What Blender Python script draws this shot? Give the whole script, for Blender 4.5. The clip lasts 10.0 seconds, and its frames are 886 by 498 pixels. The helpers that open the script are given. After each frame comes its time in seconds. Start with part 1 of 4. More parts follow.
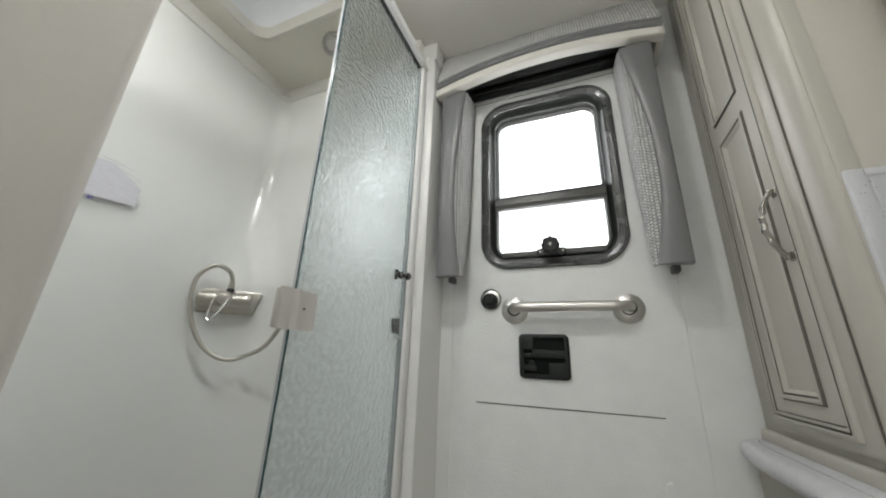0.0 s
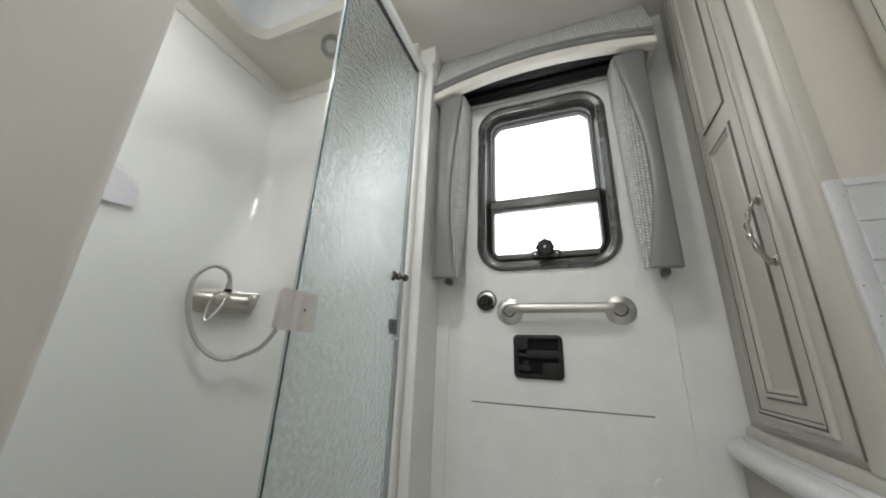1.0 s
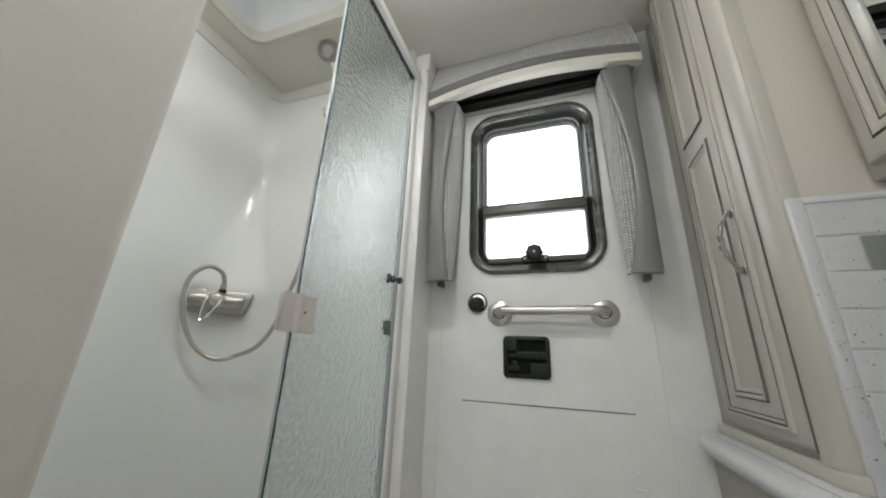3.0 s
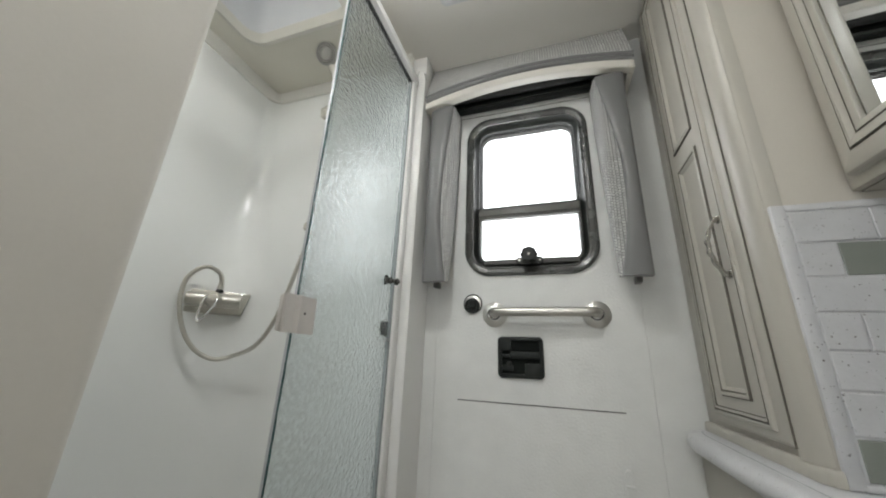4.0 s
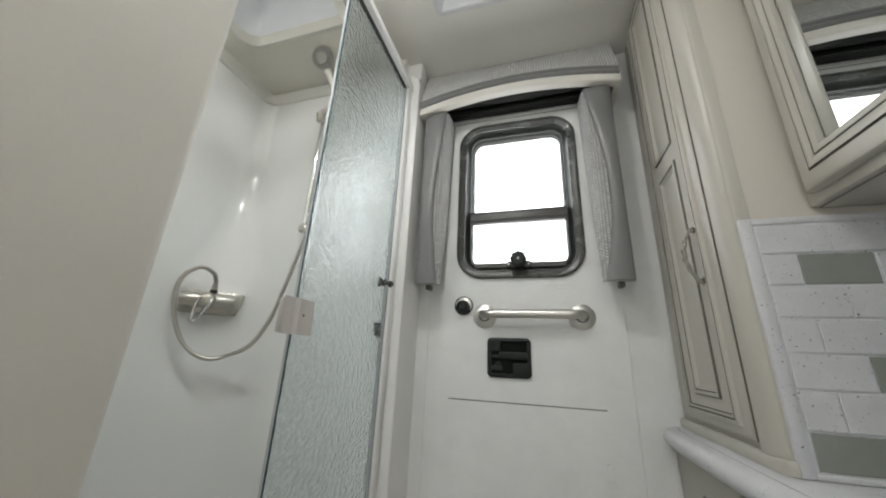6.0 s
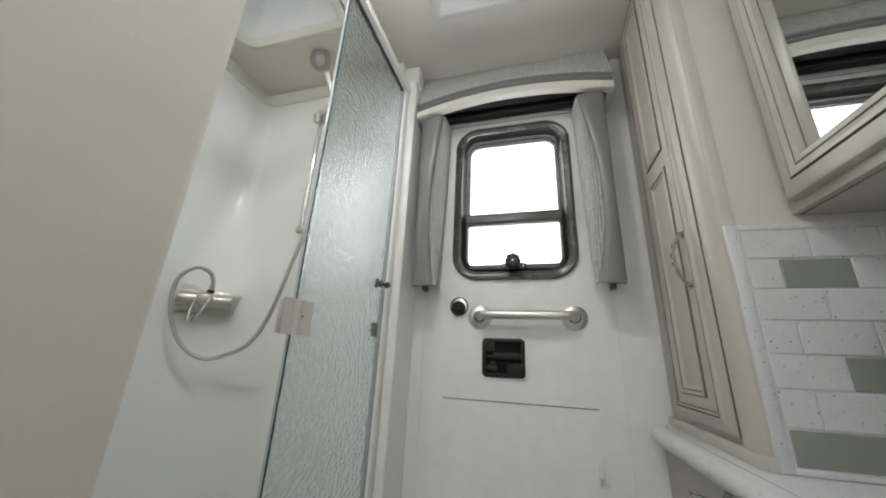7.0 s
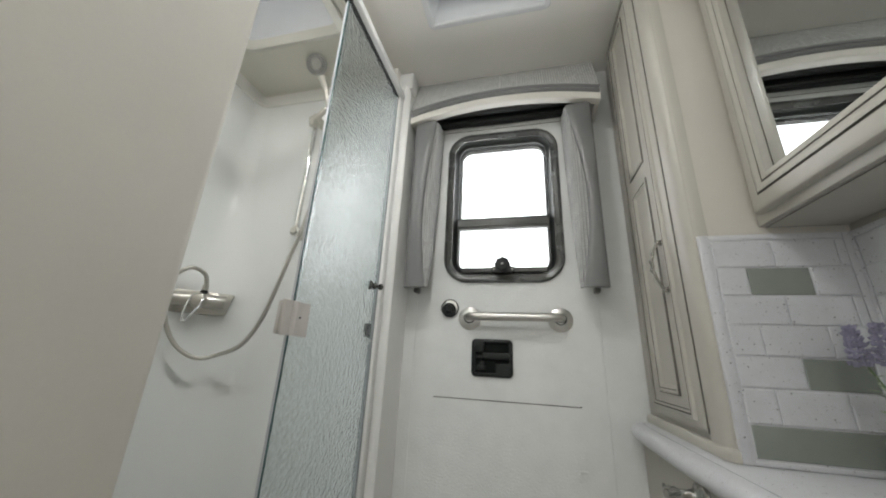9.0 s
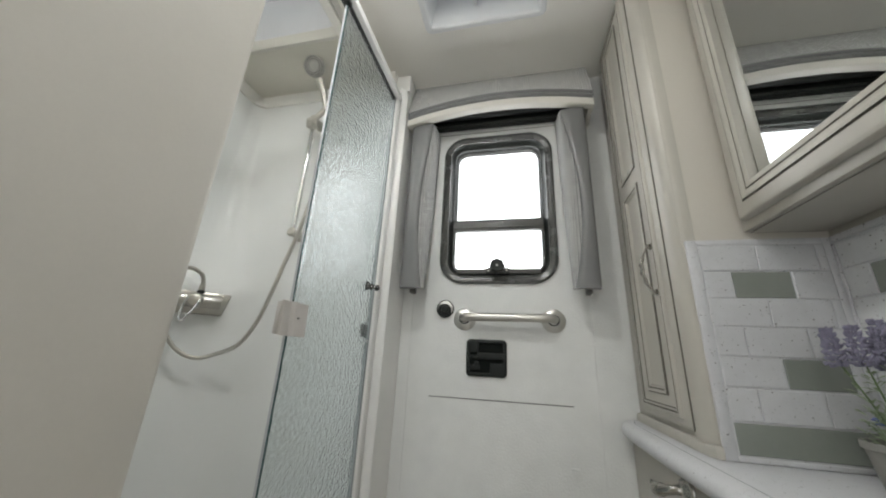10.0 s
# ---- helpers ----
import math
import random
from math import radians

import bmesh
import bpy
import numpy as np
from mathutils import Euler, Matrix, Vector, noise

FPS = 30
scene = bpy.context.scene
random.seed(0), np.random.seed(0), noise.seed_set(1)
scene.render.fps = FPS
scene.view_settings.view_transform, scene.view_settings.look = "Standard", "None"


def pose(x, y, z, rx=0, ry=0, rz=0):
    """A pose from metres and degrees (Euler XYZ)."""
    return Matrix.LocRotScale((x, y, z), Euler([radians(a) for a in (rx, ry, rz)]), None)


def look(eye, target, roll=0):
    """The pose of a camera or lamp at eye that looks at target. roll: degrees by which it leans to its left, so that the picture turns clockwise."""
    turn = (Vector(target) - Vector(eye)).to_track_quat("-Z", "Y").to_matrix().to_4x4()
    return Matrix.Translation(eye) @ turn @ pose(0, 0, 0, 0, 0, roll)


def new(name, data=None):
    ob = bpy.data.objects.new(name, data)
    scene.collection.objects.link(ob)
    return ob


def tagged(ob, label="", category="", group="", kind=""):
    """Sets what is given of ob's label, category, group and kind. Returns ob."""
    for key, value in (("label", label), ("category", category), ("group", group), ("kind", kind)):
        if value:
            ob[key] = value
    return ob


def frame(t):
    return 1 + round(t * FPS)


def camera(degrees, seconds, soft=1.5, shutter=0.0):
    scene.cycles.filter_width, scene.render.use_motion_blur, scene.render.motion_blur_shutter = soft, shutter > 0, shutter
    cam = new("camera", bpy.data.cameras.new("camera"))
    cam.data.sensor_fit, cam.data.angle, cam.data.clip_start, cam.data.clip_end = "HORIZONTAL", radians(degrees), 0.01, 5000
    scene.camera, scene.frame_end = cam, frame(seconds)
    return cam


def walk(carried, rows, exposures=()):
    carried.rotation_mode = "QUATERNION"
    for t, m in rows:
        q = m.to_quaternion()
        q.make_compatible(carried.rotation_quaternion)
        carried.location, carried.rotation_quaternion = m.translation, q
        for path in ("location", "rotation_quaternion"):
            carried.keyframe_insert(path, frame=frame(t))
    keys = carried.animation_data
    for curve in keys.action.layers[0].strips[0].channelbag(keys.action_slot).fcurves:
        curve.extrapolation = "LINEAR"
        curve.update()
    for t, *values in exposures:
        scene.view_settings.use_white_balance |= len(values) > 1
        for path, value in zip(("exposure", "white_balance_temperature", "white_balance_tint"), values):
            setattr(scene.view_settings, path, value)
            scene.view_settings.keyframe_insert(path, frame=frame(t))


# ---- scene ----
cam = camera(106.2, 10.0, soft=2.05)


def glide(t, a, b, c):
    u = t / 10
    return a + b * u + c * u * u


def eye_pose(t):
    x, y, z = glide(t, 0.0230, 0.0010, 0.0070), glide(t, 0.0300, -0.1900, 0.0020), glide(t, 1.0050, 0.0110, -0.0030)
    yaw, pitch, roll = glide(t, 22.644, -9.833, 0.471), glide(t, 17.928, -0.079, 0.101), glide(t, 2.204, 0.506, 0.123)
    return pose(x, y, z, 90 + pitch, 0, yaw) @ pose(0, 0, 0, 0, 0, roll)


walk(cam, [(k / 2, eye_pose(k / 2)) for k in range(21)])

# ---------------------------------------------------------------- light
world = bpy.data.worlds.new("overcast")
scene.world = world
world.use_nodes = True
wn = world.node_tree.nodes
sky = wn.new("ShaderNodeTexSky")
sky.sky_type, sky.sun_disc, sky.sun_elevation, sky.sun_rotation = "NISHITA", False, radians(55), radians(40)
haze = wn.new("ShaderNodeMix")
haze.data_type = "RGBA"
haze.inputs[0].default_value = 0.9
haze.inputs[7].default_value = (9.9, 10.0, 10.1, 1)
world.node_tree.links.new(sky.outputs[0], haze.inputs[6])
world.node_tree.links.new(haze.outputs[2], wn["Background"].inputs[0])
wn["Background"].inputs[1].default_value = 0.1


def area(name, where, target, sx, sy, watts, colour=(1, 1, 1), shape="RECTANGLE", spread=math.pi):
    lamp = bpy.data.lights.new(name, "AREA")
    lamp.shape, lamp.size, lamp.size_y, lamp.energy, lamp.color = shape, sx, sy, watts, colour
    lamp.spread = spread
    ob = new(name, lamp)
    ob.matrix_world = look(where, target)
    return ob


SOUTH_FILL_Y = -1.34
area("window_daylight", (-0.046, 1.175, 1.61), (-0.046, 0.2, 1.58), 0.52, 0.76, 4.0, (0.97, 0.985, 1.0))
# unseen fill added at the south end to light the room from behind
area("south_fill_lamp", (0.04, SOUTH_FILL_Y, 1.00), (-0.05, 1.0, 1.75), 0.50, 1.75, 1.75, (0.92, 0.985, 1.0))
# ceiling lights out of view; the rear one is added to even the light
PUCKS = [(-0.20, 0.245, 1.40), (-0.05, -0.75, 1.60)]
for px_, py_, watts_ in PUCKS:
    area("puck_lamp", (px_, py_, 2.148), (px_, py_, 0), 0.10, 0.10, watts_, (0.96, 0.98, 0.975), "DISK")
# fill lamp added behind the partition to brighten the shower
SHOWER_FILL = (-0.84, 0.165)
area("shower_fill", (*SHOWER_FILL, 2.062), (*SHOWER_FILL, 0), 0.20, 0.20, 0.84, (0.96, 0.98, 0.985), "DISK", radians(130))

# ---------------------------------------------------------------- materials


def material(name, colour, rough=0.5, metal=0.0, vary=0.06, scale=9.0, grain=180.0, bump=0.04, stretch=(1, 1, 1), specular=0.5, dirt=None):
    m = bpy.data.materials.new(name)
    m.use_nodes = True
    t, b = m.node_tree, m.node_tree.nodes["Principled BSDF"]
    n, ln = t.nodes, t.links.new
    b.inputs["Roughness"].default_value, b.inputs["Metallic"].default_value = rough, metal
    b.inputs["Specular IOR Level"].default_value = specular
    tc, mp = n.new("ShaderNodeTexCoord"), n.new("ShaderNodeMapping")
    mp.inputs["Scale"].default_value = stretch
    ln(tc.outputs["Object"], mp.inputs[0])
    big, fine = n.new("ShaderNodeTexNoise"), n.new("ShaderNodeTexNoise")
    big.inputs["Scale"].default_value, fine.inputs["Scale"].default_value = scale, grain
    big.inputs["Detail"].default_value, fine.inputs["Detail"].default_value = 4, 2
    ln(mp.outputs[0], big.inputs["Vector"]), ln(mp.outputs[0], fine.inputs["Vector"])
    mix = n.new("ShaderNodeMix")
    mix.data_type = "RGBA"
    lo = dirt or tuple(c * (1 - vary) for c in colour)
    mix.inputs[6].default_value = (*lo, 1)
    mix.inputs[7].default_value = (*[min(1, c * (1 + vary * 0.5)) for c in colour], 1)
    add = n.new("ShaderNodeMath")
    add.operation = "MULTIPLY_ADD"
    add.inputs[1].default_value = 0.25
    ln(fine.outputs[0], add.inputs[0]), ln(big.outputs[0], add.inputs[2])
    ramp = n.new("ShaderNodeMapRange")
    ramp.inputs[1].default_value, ramp.inputs[2].default_value = 0.42, 0.85
    ln(add.outputs[0], ramp.inputs[0]), ln(ramp.outputs[0], mix.inputs[0])
    ln(mix.outputs[2], b.inputs["Base Color"])
    rr = n.new("ShaderNodeMapRange")
    rr.inputs[3].default_value, rr.inputs[4].default_value = max(0.02, rough * 0.85), min(1, rough * 1.15)
    ln(big.outputs[0], rr.inputs[0]), ln(rr.outputs[0], b.inputs["Roughness"])
    if bump:
        bp = n.new("ShaderNodeBump")
        bp.inputs["Strength"].default_value, bp.inputs["Distance"].default_value = bump, 0.002
        ln(fine.outputs[0], bp.inputs["Height"]), ln(bp.outputs[0], b.inputs["Normal"])
    return m


def shader(m):
    return m.node_tree.nodes["Principled BSDF"]


M_WALL = material("white_fibreglass", (0.72, 0.725, 0.71), 0.42, vary=0.05, scale=14, grain=150, bump=0.55)
M_DOOR = material("white_door_skin", (0.73, 0.735, 0.72), 0.40, vary=0.05, scale=14, grain=150, bump=0.55)
M_PAINT = material("beige_wallboard", (0.68, 0.653, 0.60), 0.50, vary=0.05, scale=5, grain=240, bump=0.05)
M_CEIL = material("ceiling_vinyl", (0.82, 0.80, 0.755), 0.55, vary=0.04, scale=2.5, grain=220, bump=0.05)
M_SIDE = material("beige_side_panel", (0.565, 0.534, 0.478), 0.5, vary=0.05, scale=4, grain=200, bump=0.04, stretch=(1, 1, 0.4))
M_CREAM = material("cream_glazed_wood", (0.435, 0.415, 0.368), 0.38, vary=0.05, scale=5, grain=90, bump=0.04, stretch=(4, 4, 0.5))
M_GLAZE = material("brown_glaze", (0.115, 0.104, 0.084), 0.5, vary=0.35, scale=30, grain=200, bump=0.03)
M_SHOWER = material("white_shower_acrylic", (0.81, 0.82, 0.81), 0.085, vary=0.02, scale=2, grain=60, bump=0.008, specular=0.3)
M_TAN = material("shower_ceiling_tan", (0.635, 0.615, 0.545), 0.40, vary=0.04, scale=4, grain=160, bump=0.04)
M_WHITE = material("white_plastic", (0.78, 0.775, 0.76), 0.35, vary=0.03, scale=8, grain=200, bump=0.02)
M_BOARD = material("cream_board", (0.69, 0.665, 0.61), 0.4, vary=0.04, scale=8, grain=200, bump=0.02)
M_IVORY = material("ivory_plastic", (0.60, 0.57, 0.545), 0.35, vary=0.04, scale=18, grain=260, bump=0.02)
M_BLACK = material("black_plastic", (0.016, 0.019, 0.0175), 0.45, vary=0.2, scale=40, grain=500, bump=0.06, specular=0.3)
M_PIT_SHADE = material("latch_shade_black", (0.008, 0.010, 0.009), 0.7, vary=0.2, scale=40, bump=0.02, specular=0.1)
M_FRAME = material("charcoal_window_frame", (0.015, 0.0175, 0.0155), 0.32, vary=0.15, scale=14, grain=420, bump=0.05, specular=0.35)
M_FLANGE = material("bronze_window_flange", (0.058, 0.059, 0.055), 0.27, vary=0.06, scale=14, grain=420, bump=0.05)
M_SASH = material("bronze_grey_sash", (0.10, 0.097, 0.09), 0.36, vary=0.12, scale=14, grain=420, bump=0.05)
M_DARKSHADE = material("black_shade_cloth", (0.010, 0.0125, 0.0115), 0.45, vary=0.25, scale=16, grain=300, bump=0.05)
M_LEATHER = material("grey_leatherette", (0.165, 0.165, 0.165), 0.33, vary=0.08, scale=7, grain=380, bump=0.09)
M_STEEL = material("brushed_stainless", (0.60, 0.585, 0.55), 0.40, 1.0, vary=0.06, scale=10, grain=260, bump=0.05, stretch=(0.3, 4, 4))
M_SATIN = material("satin_stainless", (0.66, 0.65, 0.62), 0.34, 0.9, vary=0.05, scale=20, grain=300, bump=0.03)
M_NICKEL = material("brushed_nickel", (0.56, 0.542, 0.50), 0.32, 0.92, vary=0.06, scale=12, grain=260, bump=0.03)
M_DARKNICKEL = material("dark_polished_nickel", (0.42, 0.41, 0.38), 0.16, 1.0, vary=0.06, scale=20, grain=260, bump=0.02)
M_BLACKCHROME = material("dark_chrome", (0.16, 0.16, 0.155), 0.10, 1.0, vary=0.06, scale=20, grain=260, bump=0.02)
M_PULL = material("dull_pewter", (0.40, 0.385, 0.35), 0.26, 1.0, vary=0.08, scale=20, grain=260, bump=0.03)
M_NOZZLE = material("grey_rubber", (0.12, 0.12, 0.115), 0.6, vary=0.1, scale=30, bump=0.02)
M_HEADGREY = material("satin_grey_plating", (0.40, 0.395, 0.375), 0.5, 0.0, vary=0.06, scale=12, grain=260, bump=0.03)
M_CHROME = material("chrome", (0.80, 0.80, 0.80), 0.06, 1.0, vary=0.02, scale=8, grain=120, bump=0.0)
M_ALU = material("satin_aluminium", (0.50, 0.52, 0.53), 0.32, 0.9, vary=0.05, scale=8, grain=200, bump=0.03)
M_VENT = material("vent_white_plastic", (0.72, 0.73, 0.74), 0.38, vary=0.03, scale=6, grain=200, bump=0.02)
M_WELL = material("grey_skylight_plastic", (0.68, 0.69, 0.70), 0.45, vary=0.04, scale=6, grain=200, bump=0.02)
M_FLOOR = material("floor_vinyl", (0.52, 0.48, 0.43), 0.45, vary=0.2, scale=6, grain=60, bump=0.04, stretch=(6, 0.6, 1))
M_POT = material("grey_clay_pot", (0.25, 0.245, 0.225), 0.8, vary=0.15, scale=25, grain=240, bump=0.2)
M_SOIL = material("dark_moss", (0.05, 0.045, 0.03), 0.9, vary=0.4, scale=60, grain=400, bump=0.5)
M_STEM = material("green_stem", (0.13, 0.20, 0.075), 0.6, vary=0.3, scale=40, grain=300, bump=0.05)
M_LEAF = material("grey_green_leaf", (0.30, 0.37, 0.23), 0.6, vary=0.3, scale=40, grain=300, bump=0.05)
M_BLOSSOM = material("lavender_blossom", (0.275, 0.262, 0.355), 0.7, vary=0.35, scale=60, grain=400, bump=0.05)
M_BLUE = material("blue_blossom", (0.12, 0.16, 0.42), 0.7, vary=0.25, scale=60, grain=400, bump=0.05)
M_STICKER = material("lilac_film", (0.68, 0.675, 0.73), 0.4, vary=0.08, scale=30, grain=200, bump=0.03, stretch=(1, 1, 6))
M_INK = material("violet_ink", (0.16, 0.13, 0.42), 0.5, vary=0.1, scale=30, bump=0.0)
M_SEAM = material("dark_seam", (0.10, 0.10, 0.095), 0.6, vary=0.2, scale=20, bump=0.0)
M_GASKET = material("black_gasket", (0.03, 0.03, 0.03), 0.5, vary=0.2, scale=30, bump=0.03)
M_GLASSTILE = material("grey_green_glass_tile", (0.242, 0.259, 0.232), 0.16, vary=0.06, scale=20, grain=140, bump=0.02)
M_MIRROR = material("mirror", (0.66, 0.67, 0.665), 0.015, 1.0, vary=0.01, scale=3, bump=0.0)
M_SEALSTRIP = material("grey_vinyl_seal", (0.33, 0.36, 0.365), 0.25, vary=0.06, scale=10, grain=200, bump=0.02)
M_VINYL = material("pale_lilac_vinyl", (0.52, 0.53, 0.565), 0.30, vary=0.06, scale=10, grain=200, bump=0.02)
M_LIP = material("putty_acrylic_lip", (0.69, 0.68, 0.645), 0.30, vary=0.03, scale=5, grain=160, bump=0.02)
M_FLARE = material("well_flare_plastic", (0.635, 0.62, 0.57), 0.35, vary=0.03, scale=5, grain=160, bump=0.02)
M_GREENEDGE = material("green_glass_edge", (0.03, 0.085, 0.085), 0.2, vary=0.3, scale=40, bump=0.05)


def speckled(name, base):
    m = material(name, base, 0.38, vary=0.05, scale=40, grain=170, bump=0.16)
    t = m.node_tree
    n, ln, b = t.nodes, t.links.new, shader(m)
    old = b.inputs["Base Color"].links[0].from_socket
    tc = n.new("ShaderNodeTexCoord")
    last = old
    for scale, slope, rare, hue in ((150, 0.76, 0.70, (0.13, 0.125, 0.12, 1)), (230, 0.62, 0.60, (0.28, 0.28, 0.28, 1)), (110, 1.8, 0.885, (0.11, 0.10, 0.085, 1))):
        v, wob = n.new("ShaderNodeTexVoronoi"), n.new("ShaderNodeTexNoise")
        v.inputs["Scale"].default_value, wob.inputs["Scale"].default_value = scale, scale * 3
        sep, edge, size, gap = n.new("ShaderNodeSeparateColor"), n.new("ShaderNodeMath"), n.new("ShaderNodeMath"), n.new("ShaderNodeMath")
        edge.operation = size.operation = "MULTIPLY_ADD"
        gap.operation = "SUBTRACT"
        ln(tc.outputs["Object"], v.inputs["Vector"]), ln(tc.outputs["Object"], wob.inputs["Vector"])
        ln(v.outputs["Color"], sep.inputs[0]), ln(sep.outputs[0], size.inputs[0])
        size.inputs[1].default_value, size.inputs[2].default_value = slope, 0.10 - slope * rare
        edge.inputs[1].default_value = 0.20
        ln(wob.outputs[0], edge.inputs[0]), ln(v.outputs["Distance"], edge.inputs[2])
        ln(edge.outputs[0], gap.inputs[0]), ln(size.outputs[0], gap.inputs[1])
        mr, mx = n.new("ShaderNodeMapRange"), n.new("ShaderNodeMix")
        mr.inputs[1].default_value, mr.inputs[2].default_value = -0.02, 0.02
        mr.inputs[3].default_value, mr.inputs[4].default_value = 0.9, 0.0
        mx.data_type = "RGBA"
        mx.inputs[7].default_value = hue
        ln(gap.outputs[0], mr.inputs[0]), ln(mr.outputs[0], mx.inputs[0]), ln(last, mx.inputs[6])
        last = mx.outputs[2]
    ln(last, b.inputs["Base Color"])
    return m


M_SOLID = speckled("white_speckled_solid_surface", (0.57, 0.575, 0.59))


def woven(name, light, dark, wide, tall, turn):
    """Thick slubby weave: pale raised stitches in upright rows over a darker ground; turn carries the rows round a corner."""
    m = material(name, dark, 0.8, vary=0.1, scale=30, grain=500, bump=0.0)
    t = m.node_tree
    n, ln, b = t.nodes, t.links.new, shader(m)

    def calc(op, *ins):
        q = n.new("ShaderNodeMath")
        q.operation = op
        for k, v in enumerate(ins):
            if isinstance(v, (int, float)):
                q.inputs[k].default_value = v
            else:
                ln(v, q.inputs[k])
        return q.outputs[0]

    tc, sp, cb = n.new("ShaderNodeTexCoord"), n.new("ShaderNodeSeparateXYZ"), n.new("ShaderNodeCombineXYZ")
    wob, wc = n.new("ShaderNodeTexNoise"), n.new("ShaderNodeSeparateColor")
    wob.inputs["Scale"].default_value, wob.inputs["Detail"].default_value = 110, 3
    ln(tc.outputs["Object"], wob.inputs["Vector"]), ln(tc.outputs["Object"], sp.inputs[0])
    ln(wob.outputs["Color"], wc.inputs[0])
    across = calc("MULTIPLY_ADD", sp.outputs[1], turn, calc("ABSOLUTE", sp.outputs[0]))
    ln(calc("MULTIPLY_ADD", wc.outputs[0], 0.0026, across), cb.inputs[1])
    ln(calc("MULTIPLY_ADD", wc.outputs[1], 0.0034, sp.outputs[2]), cb.inputs[0])
    br = n.new("ShaderNodeTexBrick")
    br.offset, br.squash = 0.42, 1.0
    br.inputs["Scale"].default_value = 1.0
    br.inputs["Brick Width"].default_value, br.inputs["Row Height"].default_value = tall, wide
    br.inputs["Mortar Size"].default_value, br.inputs["Mortar Smooth"].default_value = tall * 0.17, 0.5
    br.inputs["Color1"].default_value = (*light, 1)
    br.inputs["Color2"].default_value = (*[c * 0.72 for c in light], 1)
    br.inputs["Mortar"].default_value = (*dark, 1)
    ln(cb.outputs[0], br.inputs["Vector"])
    fine = n.new("ShaderNodeTexNoise")
    fine.inputs["Scale"].default_value, fine.inputs["Detail"].default_value = 420, 2
    ln(tc.outputs["Object"], fine.inputs["Vector"])
    mx = n.new("ShaderNodeMix")
    mx.data_type, mx.blend_type = "RGBA", "OVERLAY"
    mx.inputs[0].default_value = 0.5
    ln(br.outputs["Color"], mx.inputs[6]), ln(fine.outputs[0], mx.inputs[7])
    ln(mx.outputs[2], b.inputs["Base Color"])
    bp = n.new("ShaderNodeBump")
    bp.inputs["Strength"].default_value, bp.inputs["Distance"].default_value = 0.7, 0.0018
    bp.invert = True
    ln(br.outputs["Fac"], bp.inputs["Height"]), ln(bp.outputs[0], b.inputs["Normal"])
    return m


M_WEAVE = woven("grey_woven_fabric", (0.56, 0.56, 0.545), (0.15, 0.15, 0.147), 0.0118, 0.0094, 1.0)
M_WEAVE_TALL = woven("grey_woven_valance_fabric", (0.64, 0.64, 0.625), (0.31, 0.31, 0.304), 0.0092, 0.0130, 0.0)


def glass(name, colour, rough, ripple=0.0):
    m = bpy.data.materials.new(name)
    m.use_nodes = True
    b = shader(m)
    b.inputs["Base Color"].default_value = (*colour, 1)
    b.inputs["Roughness"].default_value = rough
    b.inputs["Transmission Weight"].default_value = 1.0
    b.inputs["IOR"].default_value = 1.52
    if ripple:
        n, ln = m.node_tree.nodes, m.node_tree.links.new
        tc = n.new("ShaderNodeTexCoord")
        no, vo = n.new("ShaderNodeTexNoise"), n.new("ShaderNodeTexVoronoi")
        mp = n.new("ShaderNodeMapping")
        mp.inputs["Scale"].default_value = (0.0, 0.62, 0.90)
        ln(tc.outputs["Object"], mp.inputs[0])
        no.inputs["Scale"].default_value, no.inputs["Detail"].default_value = 60, 2
        ln(mp.outputs[0], no.inputs["Vector"])
        warp = n.new("ShaderNodeVectorMath")
        warp.operation = "MULTIPLY_ADD"
        warp.inputs[1].default_value = (0.002, 0.002, 0.002)
        ln(no.outputs["Color"], warp.inputs[0]), ln(mp.outputs[0], warp.inputs[2])
        vo.feature = "SMOOTH_F1"
        vo.inputs["Scale"].default_value, vo.inputs["Smoothness"].default_value = 150, 0.35
        ln(warp.outputs[0], vo.inputs["Vector"])
        mx = n.new("ShaderNodeMath")
        mx.operation = "MULTIPLY_ADD"
        mx.inputs[1].default_value = 0.07
        ln(no.outputs[0], mx.inputs[0]), ln(vo.outputs["Distance"], mx.inputs[2])
        # light and dark of the ripples painted into the tint, cell by cell
        pebble_tone = n.new("ShaderNodeMapRange")
        pebble_tone.inputs[1].default_value, pebble_tone.inputs[2].default_value = 0.05, 0.62
        tint = n.new("ShaderNodeMix")
        tint.data_type = "RGBA"
        tint.inputs[6].default_value = (*[min(1, c * 1.10) for c in colour], 1)
        tint.inputs[7].default_value = (*[c * 0.80 for c in colour], 1)
        ln(vo.outputs["Distance"], pebble_tone.inputs[0]), ln(pebble_tone.outputs[0], tint.inputs[0]), ln(tint.outputs[2], b.inputs["Base Color"])
        bp = n.new("ShaderNodeBump")
        bp.inputs["Strength"].default_value, bp.inputs["Distance"].default_value = ripple, 0.003
        ln(mx.outputs[0], bp.inputs["Height"]), ln(bp.outputs[0], b.inputs["Normal"])
    return m


M_RAIN = glass("obscure_rain_glass", (0.80, 0.872, 0.888), 0.05, 0.56)
M_RAINBACK = glass("obscure_glass_smooth_side", (0.90, 0.945, 0.955), 0.20)
M_CLEAR = glass("window_glass", (0.97, 0.98, 0.98), 0.0)

M_LENS = bpy.data.materials.new("lit_diffuser")
M_LENS.use_nodes = True
shader(M_LENS).inputs["Emission Color"].default_value = (0.97, 0.98, 0.95, 1)
shader(M_LENS).inputs["Emission Strength"].default_value = 117

